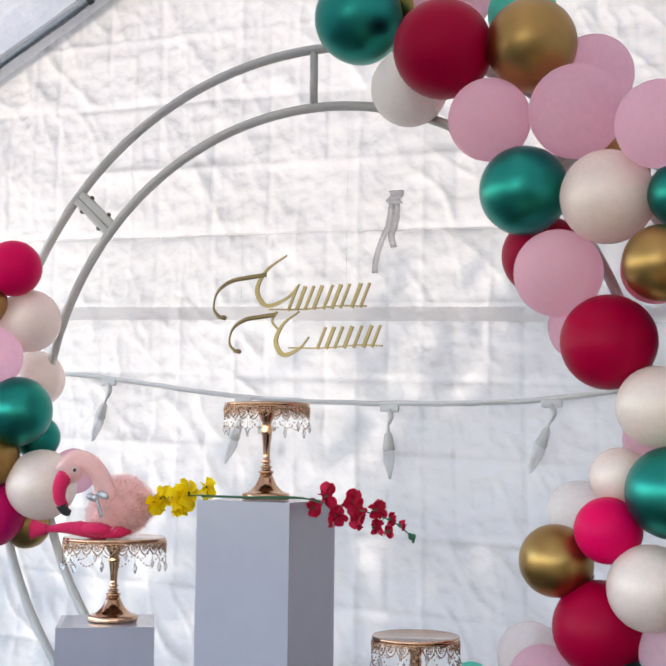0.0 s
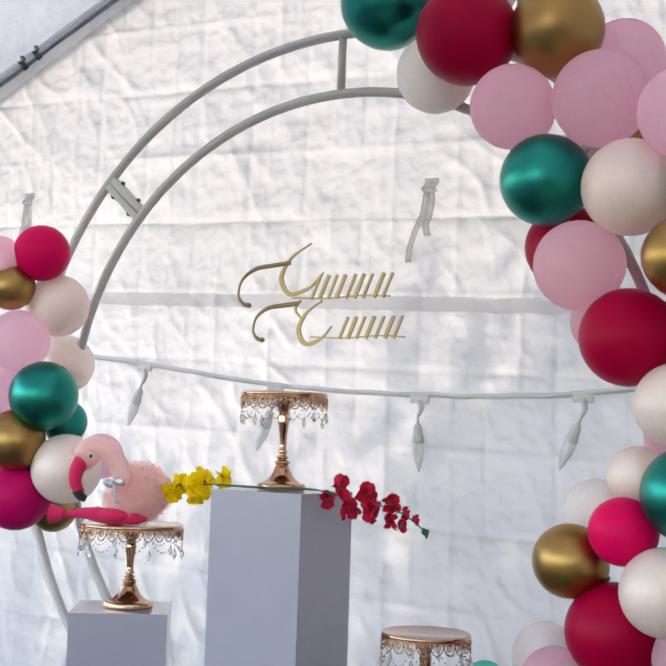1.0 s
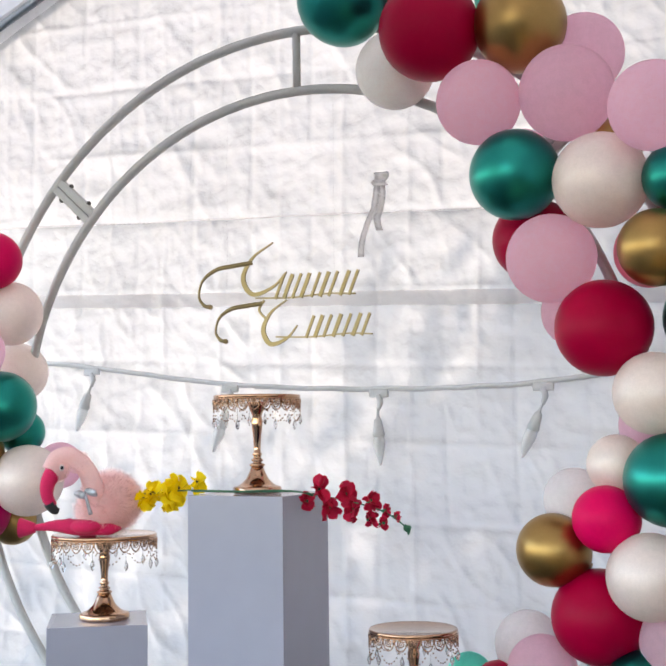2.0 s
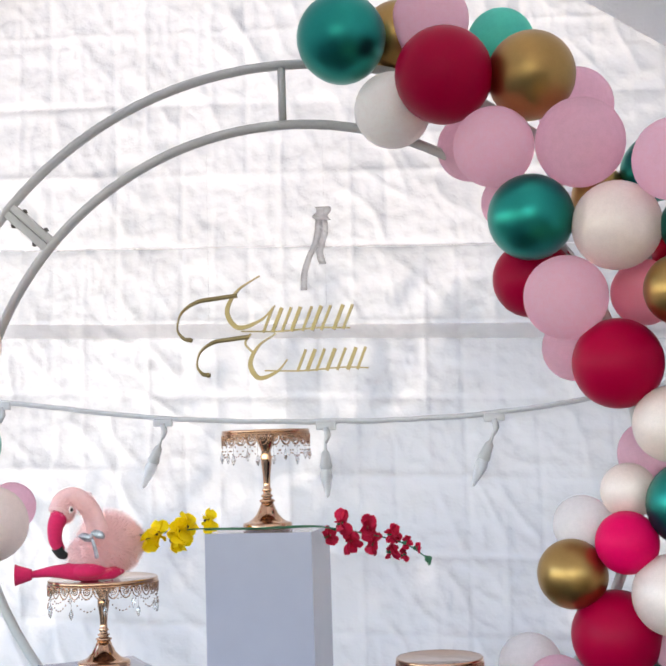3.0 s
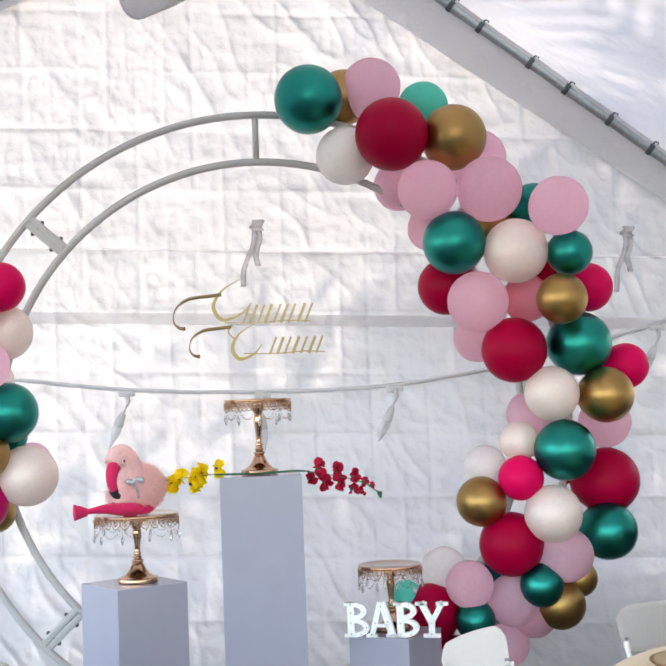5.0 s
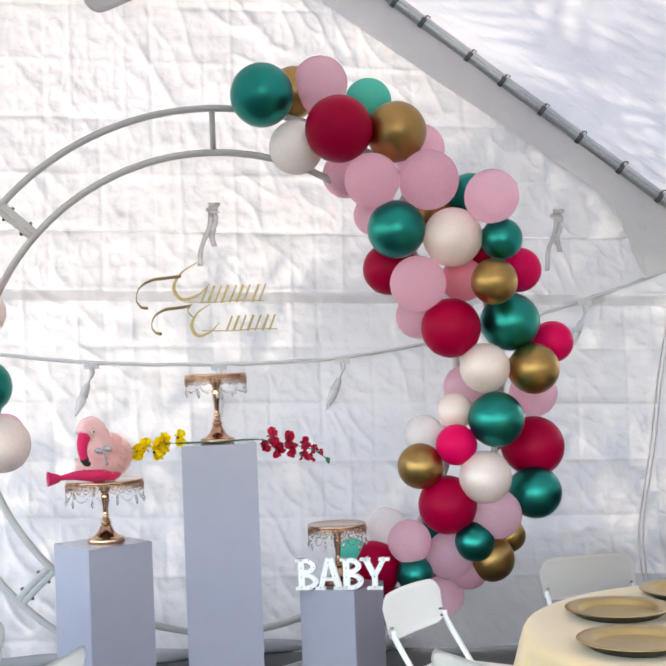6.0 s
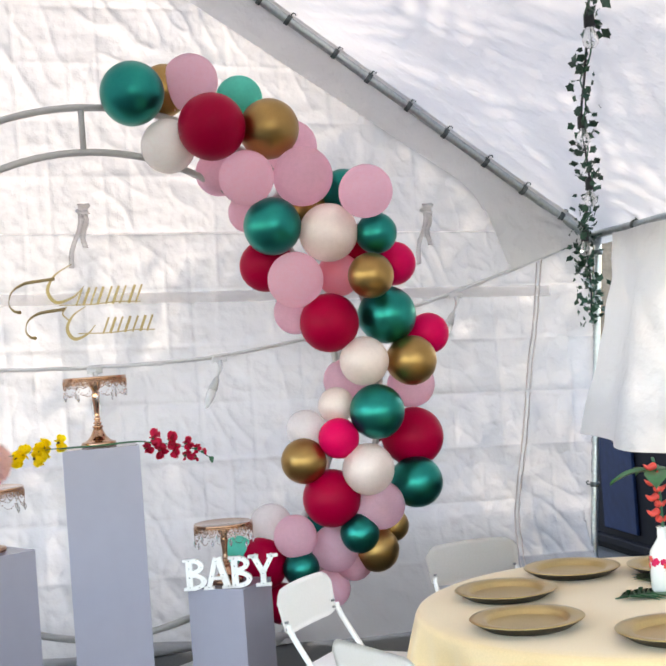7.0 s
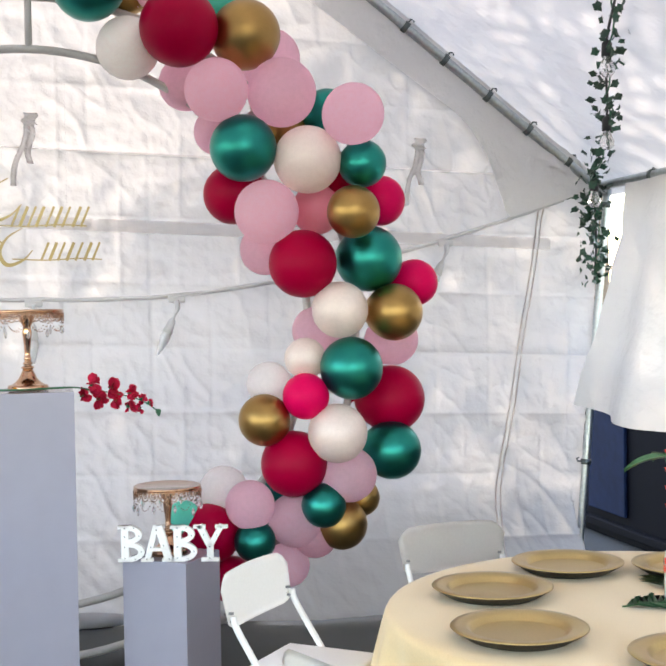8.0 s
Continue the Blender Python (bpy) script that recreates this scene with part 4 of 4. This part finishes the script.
# ======== hanging sign ========
def ribbon_line(bm, pts, widths, y0=0.0, thick=0.006):
    """A flat cut strip of varying width, standing in the xz plane."""
    pts = [Vector((p[0], 0, p[1])) for p in pts]
    n = len(pts)
    rows = []
    for k in range(n):
        d = (pts[min(k + 1, n - 1)] - pts[max(k - 1, 0)]).normalized()
        s = Vector((-d.z, 0, d.x)) * widths[k] / 2
        rows.append([bm.verts.new(pts[k] + o + Vector((0, yy, 0))) for o, yy in ((s, y0), (-s, y0), (-s, y0 + thick), (s, y0 + thick))])
    for a, b in zip(rows, rows[1:]):
        for i in range(4):
            bm.faces.new((a[i], a[(i + 1) % 4], b[(i + 1) % 4], b[i]))
    bm.faces.new(rows[0][::-1])
    bm.faces.new(rows[-1])


def sign():
    """Gold cut-out sign: two rows of plain slanted bars on rails, with a swash before each row."""
    top = empty("hanging_sign", (-0.28, 0.345, 1.558), 0, "gold mirror acrylic cut-out sign hung inside the arch", "sign")
    k = 1 / 1.76

    def flat(pts):
        return [(p.x * k, p.y * k) for p in smooth_line([(a, b, 0) for a, b in pts], 10)]

    for dx, dz, sc in ((0.0, 0.0, 1.0), (0.095, -0.19, 0.86)):
        bm = bmesh.new()
        line = flat([(dx + a * sc, dz + b * sc) for a, b in ((0.0, 0.0), (-0.035, 0.01), (-0.068, 0.06), (-0.045, 0.145), (0.04, 0.20), (0.15, 0.215), (0.26, 0.225))])
        n = len(line)
        ribbon_line(bm, line, [(0.005 + 0.011 * abs(math.cos(math.pi * min(1.0, 1.3 * i / n))) ** 1.5) * 0.8 for i in range(n)])
        tube([(line[0][0], -0.002, line[0][1]), (line[0][0], 0.008, line[0][1])], 0.0095 * 0.8, 12, bm)
        part("swash", bm, M["signgold"], top)
    # rows of slanted bars over a thin rail, with a crescent before each row
    rows = ((0.24, 0.86, (0.425, 0.475, 0.525, 0.575, 0.635, 0.685, 0.735, 0.80, 0.85), 0.022, 0.150, (0.335, 0.19, 0.135, 0.13, 0.05)),
            (0.36, 0.95, (0.60, 0.65, 0.70, 0.755, 0.81, 0.865, 0.915), -0.190, -0.075, (0.425, -0.10, 0.115, 0.10, 0.04)))
    for x0, x1, xs, za, zb, (cx, cz, ch, cw, cl) in rows:
        for i, x in enumerate(xs):
            sl = (zb - za) * 0.42
            line = flat([(x - sl / 2, za), (x, (za + zb) / 2), (x + sl / 2, zb)])
            bm = bmesh.new()
            ribbon_line(bm, line, [0.011 if i % 2 else 0.008] * len(line), -0.001)
            part("bar", bm, M["signgold"], top, smooth=False)
        bm = bmesh.new()
        line = flat([(x0 + 0.04, za + 0.012), (x0 + 0.25, za + 0.004), (x0 + 0.45, za + 0.014), (x1, za + 0.006)])
        ribbon_line(bm, line, [0.0045] * len(line), 0.001)
        part("rail", bm, M["signgold"], top, smooth=False)
        bm = bmesh.new()
        line = flat([(cx + cl, cz + ch), (cx - cw * 0.55, cz + ch * 0.45), (cx - cw, cz - ch * 0.35), (cx - cw * 0.55, cz - ch), (cx + cl, cz - ch * 0.75), (cx + cw, cz - ch * 0.2)])
        n = len(line)
        ribbon_line(bm, line, [0.004 + 0.011 * math.sin(math.pi * i / (n - 1)) ** 2 for i in range(n)], 0.0005)
        part("crescent", bm, M["signgold"], top, smooth=False)
    bm = bmesh.new()
    line = flat([(0.33, 0.02), (0.30, -0.03), (0.34, -0.08)])
    ribbon_line(bm, line, [0.006] * len(line), 0.001)
    part("link", bm, M["signgold"], top, smooth=False)
    # clear lines from which it hangs
    for x in (0.06, 0.42):
        part("hanging_line", tube([(x, 0.004, 0.05), (x, 0.010, 0.60)], 0.00015, 4), M["crystal"], top)
    return top


sign()


# ======== light-up letters on the short plinth ========
def letters():
    top = empty("letter_sign", (0.452, -0.012, 0.42), -16, "white painted wooden letters reading BABY with bulb holes", "letters")
    H, D, W = 0.122, 0.020, 0.021

    def bar(bm, a, b, w=W, d=D):
        a, b = Vector((a[0], 0, a[1])), Vector((b[0], 0, b[1]))
        dr = (b - a).normalized()
        s = Vector((-dr.z, 0, dr.x)) * w / 2
        v = [bm.verts.new(p + o + Vector((0, y, 0))) for y in (-d / 2, d / 2) for p, o in ((a, s), (b, s), (b, -s), (a, -s))]
        for f in ((0, 1, 2, 3), (7, 6, 5, 4), (0, 4, 5, 1), (1, 5, 6, 2), (2, 6, 7, 3), (3, 7, 4, 0)):
            bm.faces.new([v[i] for i in f])

    def bow(bm, c, rx, rz, w=W):
        n = 12
        rows = []
        for i in range(n + 1):
            a = -math.pi / 2 + math.pi * i / n
            o = (c[0] + rx * math.cos(a), c[1] + rz * math.sin(a))
            q = (c[0] + (rx - w) * math.cos(a), c[1] + (rz - w * 0.75) * math.sin(a))
            rows.append([bm.verts.new((p[0], y, p[1])) for y in (-D / 2 - 0.0006, D / 2 + 0.0006) for p in (o, q)])
        for a, b in zip(rows, rows[1:]):
            for i, j in ((0, 1), (1, 3), (3, 2), (2, 0)):
                bm.faces.new((a[i], a[j], b[j], b[i]))
        bm.faces.new([rows[0][i] for i in (0, 2, 3, 1)])
        bm.faces.new([rows[-1][i] for i in (0, 1, 3, 2)])

    def glyph(ch):
        bm = bmesh.new()
        dots = []
        s = 0.011
        if ch == "B":
            bar(bm, (0.024, 0), (0.024, H), W + 0.004)
            bow(bm, (0.034, H * 0.27), 0.056, H * 0.27)
            bow(bm, (0.034, H * 0.75), 0.048, H * 0.25)
            bar(bm, (0, s / 2), (0.048, s / 2), s)
            bar(bm, (0, H - s / 2), (0.048, H - s / 2), s)
            dots = [(0.024, 0.012), (0.024, 0.05), (0.024, 0.085), (0.024, 0.114), (0.06, 0.010), (0.080, 0.035), (0.072, 0.088), (0.055, 0.115)]
        if ch == "A":
            bar(bm, (0.014, 0.004), (0.046, H), W * 0.9)
            bar(bm, (0.088, 0.004), (0.054, H - 0.001), W + 0.004)
            bar(bm, (0.03, H * 0.34), (0.075, H * 0.34), s)
            bar(bm, (-0.006, s / 2), (0.034, s / 2), s)
            bar(bm, (0.066, s / 2), (0.108, s / 2), s)
            dots = [(0.014, 0.010), (0.028, 0.05), (0.048, 0.108), (0.072, 0.055), (0.09, 0.010)]
        if ch == "Y":
            bar(bm, (0.05, 0), (0.05, H * 0.5), W)
            bar(bm, (0.05, H * 0.42), (0.014, H), W)
            bar(bm, (0.05, H * 0.42), (0.090, H), W * 0.85)
            bar(bm, (0.02, s / 2), (0.08, s / 2), s)
            bar(bm, (-0.006, H - s / 2), (0.034, H - s / 2), s)
            bar(bm, (0.068, H - s / 2), (0.110, H - s / 2), s)
            dots = [(0.05, 0.012), (0.05, 0.05), (0.03, 0.09), (0.016, 0.115), (0.074, 0.09), (0.088, 0.115)]
        return bm, dots

    x = -0.182
    for ch, w in (("B", 0.084), ("A", 0.094), ("B", 0.084), ("Y", 0.09)):
        bm, dots = glyph(ch)
        ob = part("letter", bm, M["letter"], top, smooth=False)
        ob.matrix_local = Matrix.Translation((x, 0.0, 0.001))
        for dx, dz in dots:
            d_ob = part("bulb_hole", tube([(dx, -D / 2 - 0.0018, dz), (dx, -D / 2 + 0.002, dz)], 0.0020, 6), M["hole"], ob)
        x += w
    return top


letters()


# ======== party table ========
TX, TY, TR, TZ = 1.606, -1.216, 0.725, 0.470


def table():
    top = empty("round_table", (TX, TY, 0), 0, "low round folding table under a gold cloth", "table")
    part("tabletop", lathe([(0, TZ - 0.035), (TR - 0.02, TZ - 0.035), (TR - 0.012, TZ - 0.02), (TR - 0.02, TZ - 0.006), (0, TZ - 0.006)], 48), M["chair"], top)
    for k in range(4):
        a = radians(45 + 90 * k)
        part("leg", tube([(0.5 * math.cos(a), 0.5 * math.sin(a), 0.0), (0.46 * math.cos(a), 0.46 * math.sin(a), TZ - 0.03)], 0.013, 8), M["steel"], top)


def tablecloth():
    seg, bm = 160, bmesh.new()
    rows = []
    prof = [(0.0, 0.0), (0.25, 0.0), (0.5, 0.0), (TR - 0.05, 0.0), (TR - 0.012, -0.001), (TR + 0.001, -0.006), (TR + 0.008, -0.018), (TR + 0.012, -0.05), (TR + 0.02, -0.12), (TR + 0.03, -0.22), (TR + 0.04, -0.33), (TR + 0.05, -0.455)]
    for r, z in prof:
        if r == 0:
            rows.append([bm.verts.new((0, 0, 0))])
            continue
        row = []
        for i in range(seg):
            a = 2 * math.pi * i / seg
            f = max(0.0, min(1.0, (-z - 0.02) / 0.4))
            fold = (0.055 * math.sin(a * 13 + 1.7 * math.sin(a * 3)) + 0.025 * math.sin(a * 29 + 1)) * f ** 0.8
            flat = 0.0012 * fuzz(r * math.cos(a), r * math.sin(a), 0, 9) if z == 0 else 0
            row.append(bm.verts.new(((r + fold) * math.cos(a), (r + fold) * math.sin(a), z + flat)))
        rows.append(row)
    for a, b in zip(rows, rows[1:]):
        for i in range(seg):
            j = (i + 1) % seg
            bm.faces.new((a[0], b[i], b[j]) if len(a) == 1 else (a[i], b[i], b[j], a[j]))
    thing("tablecloth", bm, M["cloth"], "gold satin tablecloth falling in folds to the ground", "tablecloth", at=pose(TX, TY, TZ))


table()
tablecloth()


def charger(x, y, turn):
    prof = [(0, 0.0), (0.122, 0.0), (0.128, 0.002), (0.158, 0.021), (0.1655, 0.0255), (0.167, 0.0270), (0.1655, 0.0285), (0.150, 0.0280), (0.128, 0.0255), (0.121, 0.021), (0.114, 0.011), (0.108, 0.0095), (0, 0.0090)]
    bm = lathe(prof, 64)
    for k, f in enumerate(bm.faces):
        f.material_index = 1 if k // 64 < 5 else 0
    return thing("charger_plate", bm, M["charger"], "gold plastic charger plate with a wide rim on the cloth", "plate", "charger plates on the table", at=pose(x, y, TZ + 0.002, 0, 0, turn), mats=(M["underside"],))


first_plate = charger(1.226, -0.972, 0)
for x, y, turn in ((1.132, -1.386, 40), (1.554, -0.751, 80), (1.878, -0.892, 130), (1.435, -1.712, 200)):
    copy_thing(first_plate, pose(x, y, TZ + 0.002, 0, 0, turn))


def vase(x, y):
    top = empty("vase", (x, y, TZ + 0.001), 0, "white bottle vase with a painted flower band", "vase")
    part("bottle", lathe([(0, 0), (0.040, 0), (0.044, 0.006), (0.044, 0.115), (0.040, 0.135), (0.024, 0.160), (0.015, 0.175), (0.014, 0.205), (0.017, 0.210), (0.012, 0.210), (0.011, 0.17), (0, 0.165)], 32), M["vase"], top)
    rnd = random.Random(9)
    for k in range(16):
        a, z = rnd.uniform(0, 6.28), rnd.uniform(0.075, 0.115)
        bm = bmesh.new()
        for j in range(5):
            b = 2 * math.pi * j / 5
            lathe([(0, 0.0012), (0.004, 0.0010), (0.006, 0)], 8, bm, Matrix.Rotation(a, 4, "Z") @ Matrix.Translation((0.0441, 0.006 * math.cos(b), z + 0.006 * math.sin(b))) @ Matrix.Rotation(radians(90), 4, "Y"))
        part("painted_flower", bm, (M["coral"], M["felt"], M["leaf"])[k % 3], top)
    return top


vase(1.677, -1.195)


def heliconia(x, y, z):
    top = empty("heliconia", (x, y, z), 0, "coral red heliconia stem with green leaves in the vase", "flower")
    line = smooth_line([(0, 0, -0.12), (0.005, 0, 0.05), (0.0, 0.0, 0.17), (-0.012, 0, 0.24)], 6)
    part("stem", tube(line, 0.005, 7), M["stem"], top)
    for k in range(8):
        bm = bmesh.new()
        s = 1 if k % 2 else -1
        z0 = 0.215 - 0.024 * k
        pts = smooth_line([(-0.008, 0, z0), (-0.010 + 0.022 * s, 0.008 * s, z0 - 0.006), (-0.008 + 0.044 * s, 0.012 * s, z0 + 0.008)], 5)
        tube(pts, [0.011 * (1 - (i / (len(pts) - 1)) ** 2) + 0.001 for i in range(len(pts))], 8, bm)
        part("bract", bm, M["coral"], top)
    for a, ln, rise in ((2.9, 0.15, 0.30), (0.4, 0.16, 0.25), (4.2, 0.13, 0.2), (1.6, 0.14, 0.35)):
        bm = grid(4, 12, lambda u, v: Vector((math.cos(a) * ln * v - math.sin(a) * (u - 0.5) * 0.075 * math.sin(math.pi * (0.05 + 0.93 * v)), math.sin(a) * ln * v + math.cos(a) * (u - 0.5) * 0.075 * math.sin(math.pi * (0.05 + 0.93 * v)), 0.19 + rise * ln * v - 0.5 * ln * v * v + 0.02 * abs(u - 0.5))))
        part("leaf", bm, M["tableleaf"], top)
    return top


heliconia(1.677, -1.195, TZ + 0.19)


def table_leaf(x, y, turn):
    """A split palm leaf lying on the cloth."""
    bm = bmesh.new()
    tube([(0, 0, 0.004), (0.17, 0, 0.006)], 0.0025, 5, bm)
    for k in range(9):
        for s in (-1, 1):
            x0 = 0.02 + 0.016 * k
            ln = 0.085 * math.sin(math.pi * (0.2 + 0.7 * k / 8))
            tip = Vector((x0 + 0.06, s * ln, 0.003 + 0.006 * math.sin(k * 2.0)))
            a, b = Vector((x0 - 0.008, 0, 0.006)), Vector((x0 + 0.010, 0, 0.006))
            bm.faces.new([bm.verts.new(v) for v in (a, a.lerp(tip, 0.55) + Vector((-0.004, 0, 0.009)), tip, b.lerp(tip, 0.55) + Vector((0.006, 0, 0.009)), b)])
    bmesh.ops.solidify(bm, geom=list(bm.faces), thickness=0.0008)
    thing("palm_leaf", bm, M["tableleaf"], "dark green split leaf lying on the gold cloth", "leaf", "leaves on the table", at=pose(x, y, TZ + 0.004, 0, 0, turn))


table_leaf(1.493, -1.217, 5)
table_leaf(1.695, -1.09, 60)


# ======== folding chairs ========
def folding_chair():
    top = empty("folding_chair", (0, 0, 0), 0, "small white folding chair with a moulded plastic back", "chair", "folding chairs")
    w, hb = 0.155, 0.575

    def panel(sx, h, crown, thick, bend, y0):
        def place(u, v):
            x = (u - 0.5) * 2 * sx
            e = abs(u - 0.5) * 2
            corner = 0.035 * max(0.0, (e - 0.72) / 0.28) ** 2.2
            z = v * (h - corner + crown * (1 - e * e)) + corner * 0.4 * (1 - v)
            return Vector((x * (1 - 0.06 * (1 - v)), y0 + bend * (1 - e * e), z))
        g = grid(18, 8, place)
        bmesh.ops.solidify(g, geom=list(g.faces), thickness=thick)
        return g

    # facing +y; the back leans to -y
    tilt = Matrix.Translation((0, -0.142, 0.425)) @ Matrix.Rotation(radians(10), 4, "X")
    back = part("backrest", panel(0.190, 0.142, 0.010, 0.022, -0.012, 0.0), M["chair"], top)
    back.matrix_local = tilt
    for s in (-1, 1):
        for k in range(2):
            part("rivet", tube([(s * 0.163, -0.016, 0.020 + 0.022 * k), (s * 0.163, 0.010, 0.020 + 0.022 * k)], 0.004, 8), M["rivet"], back)
    seat = part("seat", box(0.325, 0.29, 0.022, (0, 0.0, 0.285), 0.009), M["chair"], top)
    for s in (-1, 1):
        part("upright", tube(smooth_line([(s * 0.168, 0.150, 0.0), (s * 0.168, 0.0, 0.235), (s * 0.168, -0.118, 0.415), (s * 0.168, -0.136, 0.46)], 6), 0.0095, 8), M["chairframe"], top)
        part("rear_leg", tube([(s * 0.150, -0.20, 0.0), (s * 0.150, -0.05, 0.20), (s * 0.150, 0.02, 0.285)], 0.0100, 8), M["chairframe"], top)
    part("crossbar", tube([(-0.168, 0.145, 0.075), (0.168, 0.145, 0.075)], 0.008, 8), M["chairframe"], top)
    part("crossbar", tube([(-0.15, -0.155, 0.06), (0.15, -0.155, 0.06)], 0.008, 8), M["chairframe"], top)
    return top


def chair_at(ob, x, y, fx, fy, first=False):
    """Stand a chair so that the middle of its top rail is over (x, y) and it faces (fx, fy)."""
    f = Vector((fx, fy)).normalized()
    m = pose(x + 0.160 * f.x, y + 0.160 * f.y, 0, 0, 0, math.degrees(math.atan2(-f.x, f.y)))
    if first:
        ob.matrix_basis = m
        return ob
    return copy_thing(ob, m)


chair = folding_chair()
chair_at(chair, 0.595, -0.802, 0.77, -0.635, True)
for x, y, fx, fy in ((1.303, -0.431, 0.12, -1.0), (0.575, -1.774, 0.93, 0.37), (-0.47, -1.49, -0.94, 0.35), (-0.86, -0.83, -0.4, -0.92), (2.184, -0.606, -0.72, -0.69)):
    chair_at(chair, x, y, fx, fy)


# ======== ivy garland with bulbs along the roof ========
def ivy_leaf_mesh():
    bm = bmesh.new()
    c = bm.verts.new((0, 0, 0))
    out = []
    for k in range(10):
        a = 2 * math.pi * k / 10
        r = (1.0, 0.62, 0.78, 0.55, 0.66, 0.35, 0.66, 0.55, 0.78, 0.62)[k]
        out.append(bm.verts.new((r * math.cos(a), r * 0.85 * math.sin(a), 0.18 * math.sin(2 * a) * r)))
    for k in range(10):
        bm.faces.new((c, out[k], out[(k + 1) % 10]))
    me = bpy.data.meshes.new("leaf")
    bm.to_mesh(me)
    bm.free()
    me.materials.append(M["leaf"])
    return me


IVY = ivy_leaf_mesh()


def ivy_garland():
    rnd = random.Random(21)
    top = empty("ivy_garland", (0, 0, 0), 0, "dark artificial ivy garland wound round a black string light", "garland")
    line = [Vector(p) for p in ((1.40, -1.60, 2.64), (1.71, -0.892, 2.40), (1.985, -0.19, 2.18), (2.205, 0.25, 1.985), (2.40, 0.76, 1.815), (2.455, 0.89, 1.76), (2.485, 0.92, 1.64), (2.49, 0.93, 1.50), (2.48, 0.93, 1.37))]
    pts = smooth_line(line, 14)
    part("cord", tube([p + Vector((0, 0, 0.012 * math.sin(i * 0.5))) for i, p in enumerate(pts)], 0.005, 6), M["blackcord"], top)
    part("vine", tube([p + Vector((0.016 * math.sin(i * 0.8), 0.0, 0.016 * math.cos(i * 0.8) - 0.01)) for i, p in enumerate(pts)], 0.0035, 5), M["stem"], top)
    for i, p in enumerate(pts):
        for k in range(4):
            if rnd.random() < 0.25:
                continue
            o = Vector((rnd.gauss(0, 0.035), rnd.gauss(0, 0.035), rnd.gauss(-0.012, 0.035)))
            ob = new("leaf", IVY)
            ob.parent = top
            s = rnd.uniform(0.017, 0.033)
            ob.matrix_local = Matrix.LocRotScale(p + o, Euler((rnd.uniform(-1.2, 1.2) + 1.2, rnd.uniform(-1, 1), rnd.uniform(0, 6.28))), Vector((s, s, s)))
    for p in (Vector((1.71, -0.892, 2.40)), Vector((1.985, -0.19, 2.18)), Vector((2.205, 0.25, 1.985)), Vector((2.40, 0.76, 1.80))):
        sock = part("socket", lathe([(0.008, 0.01), (0.018, 0.0), (0.020, -0.045), (0.016, -0.048)], 12, m=Matrix.Translation(p)), M["blackcord"], top)
        part("bulb", lathe([(0.013, -0.046), (0.017, -0.060), (0.029, -0.088), (0.027, -0.105), (0.015, -0.118), (0, -0.121)], 16, m=Matrix.Translation(p)), M["bulbglass"], sock)
    return top


ivy_garland()
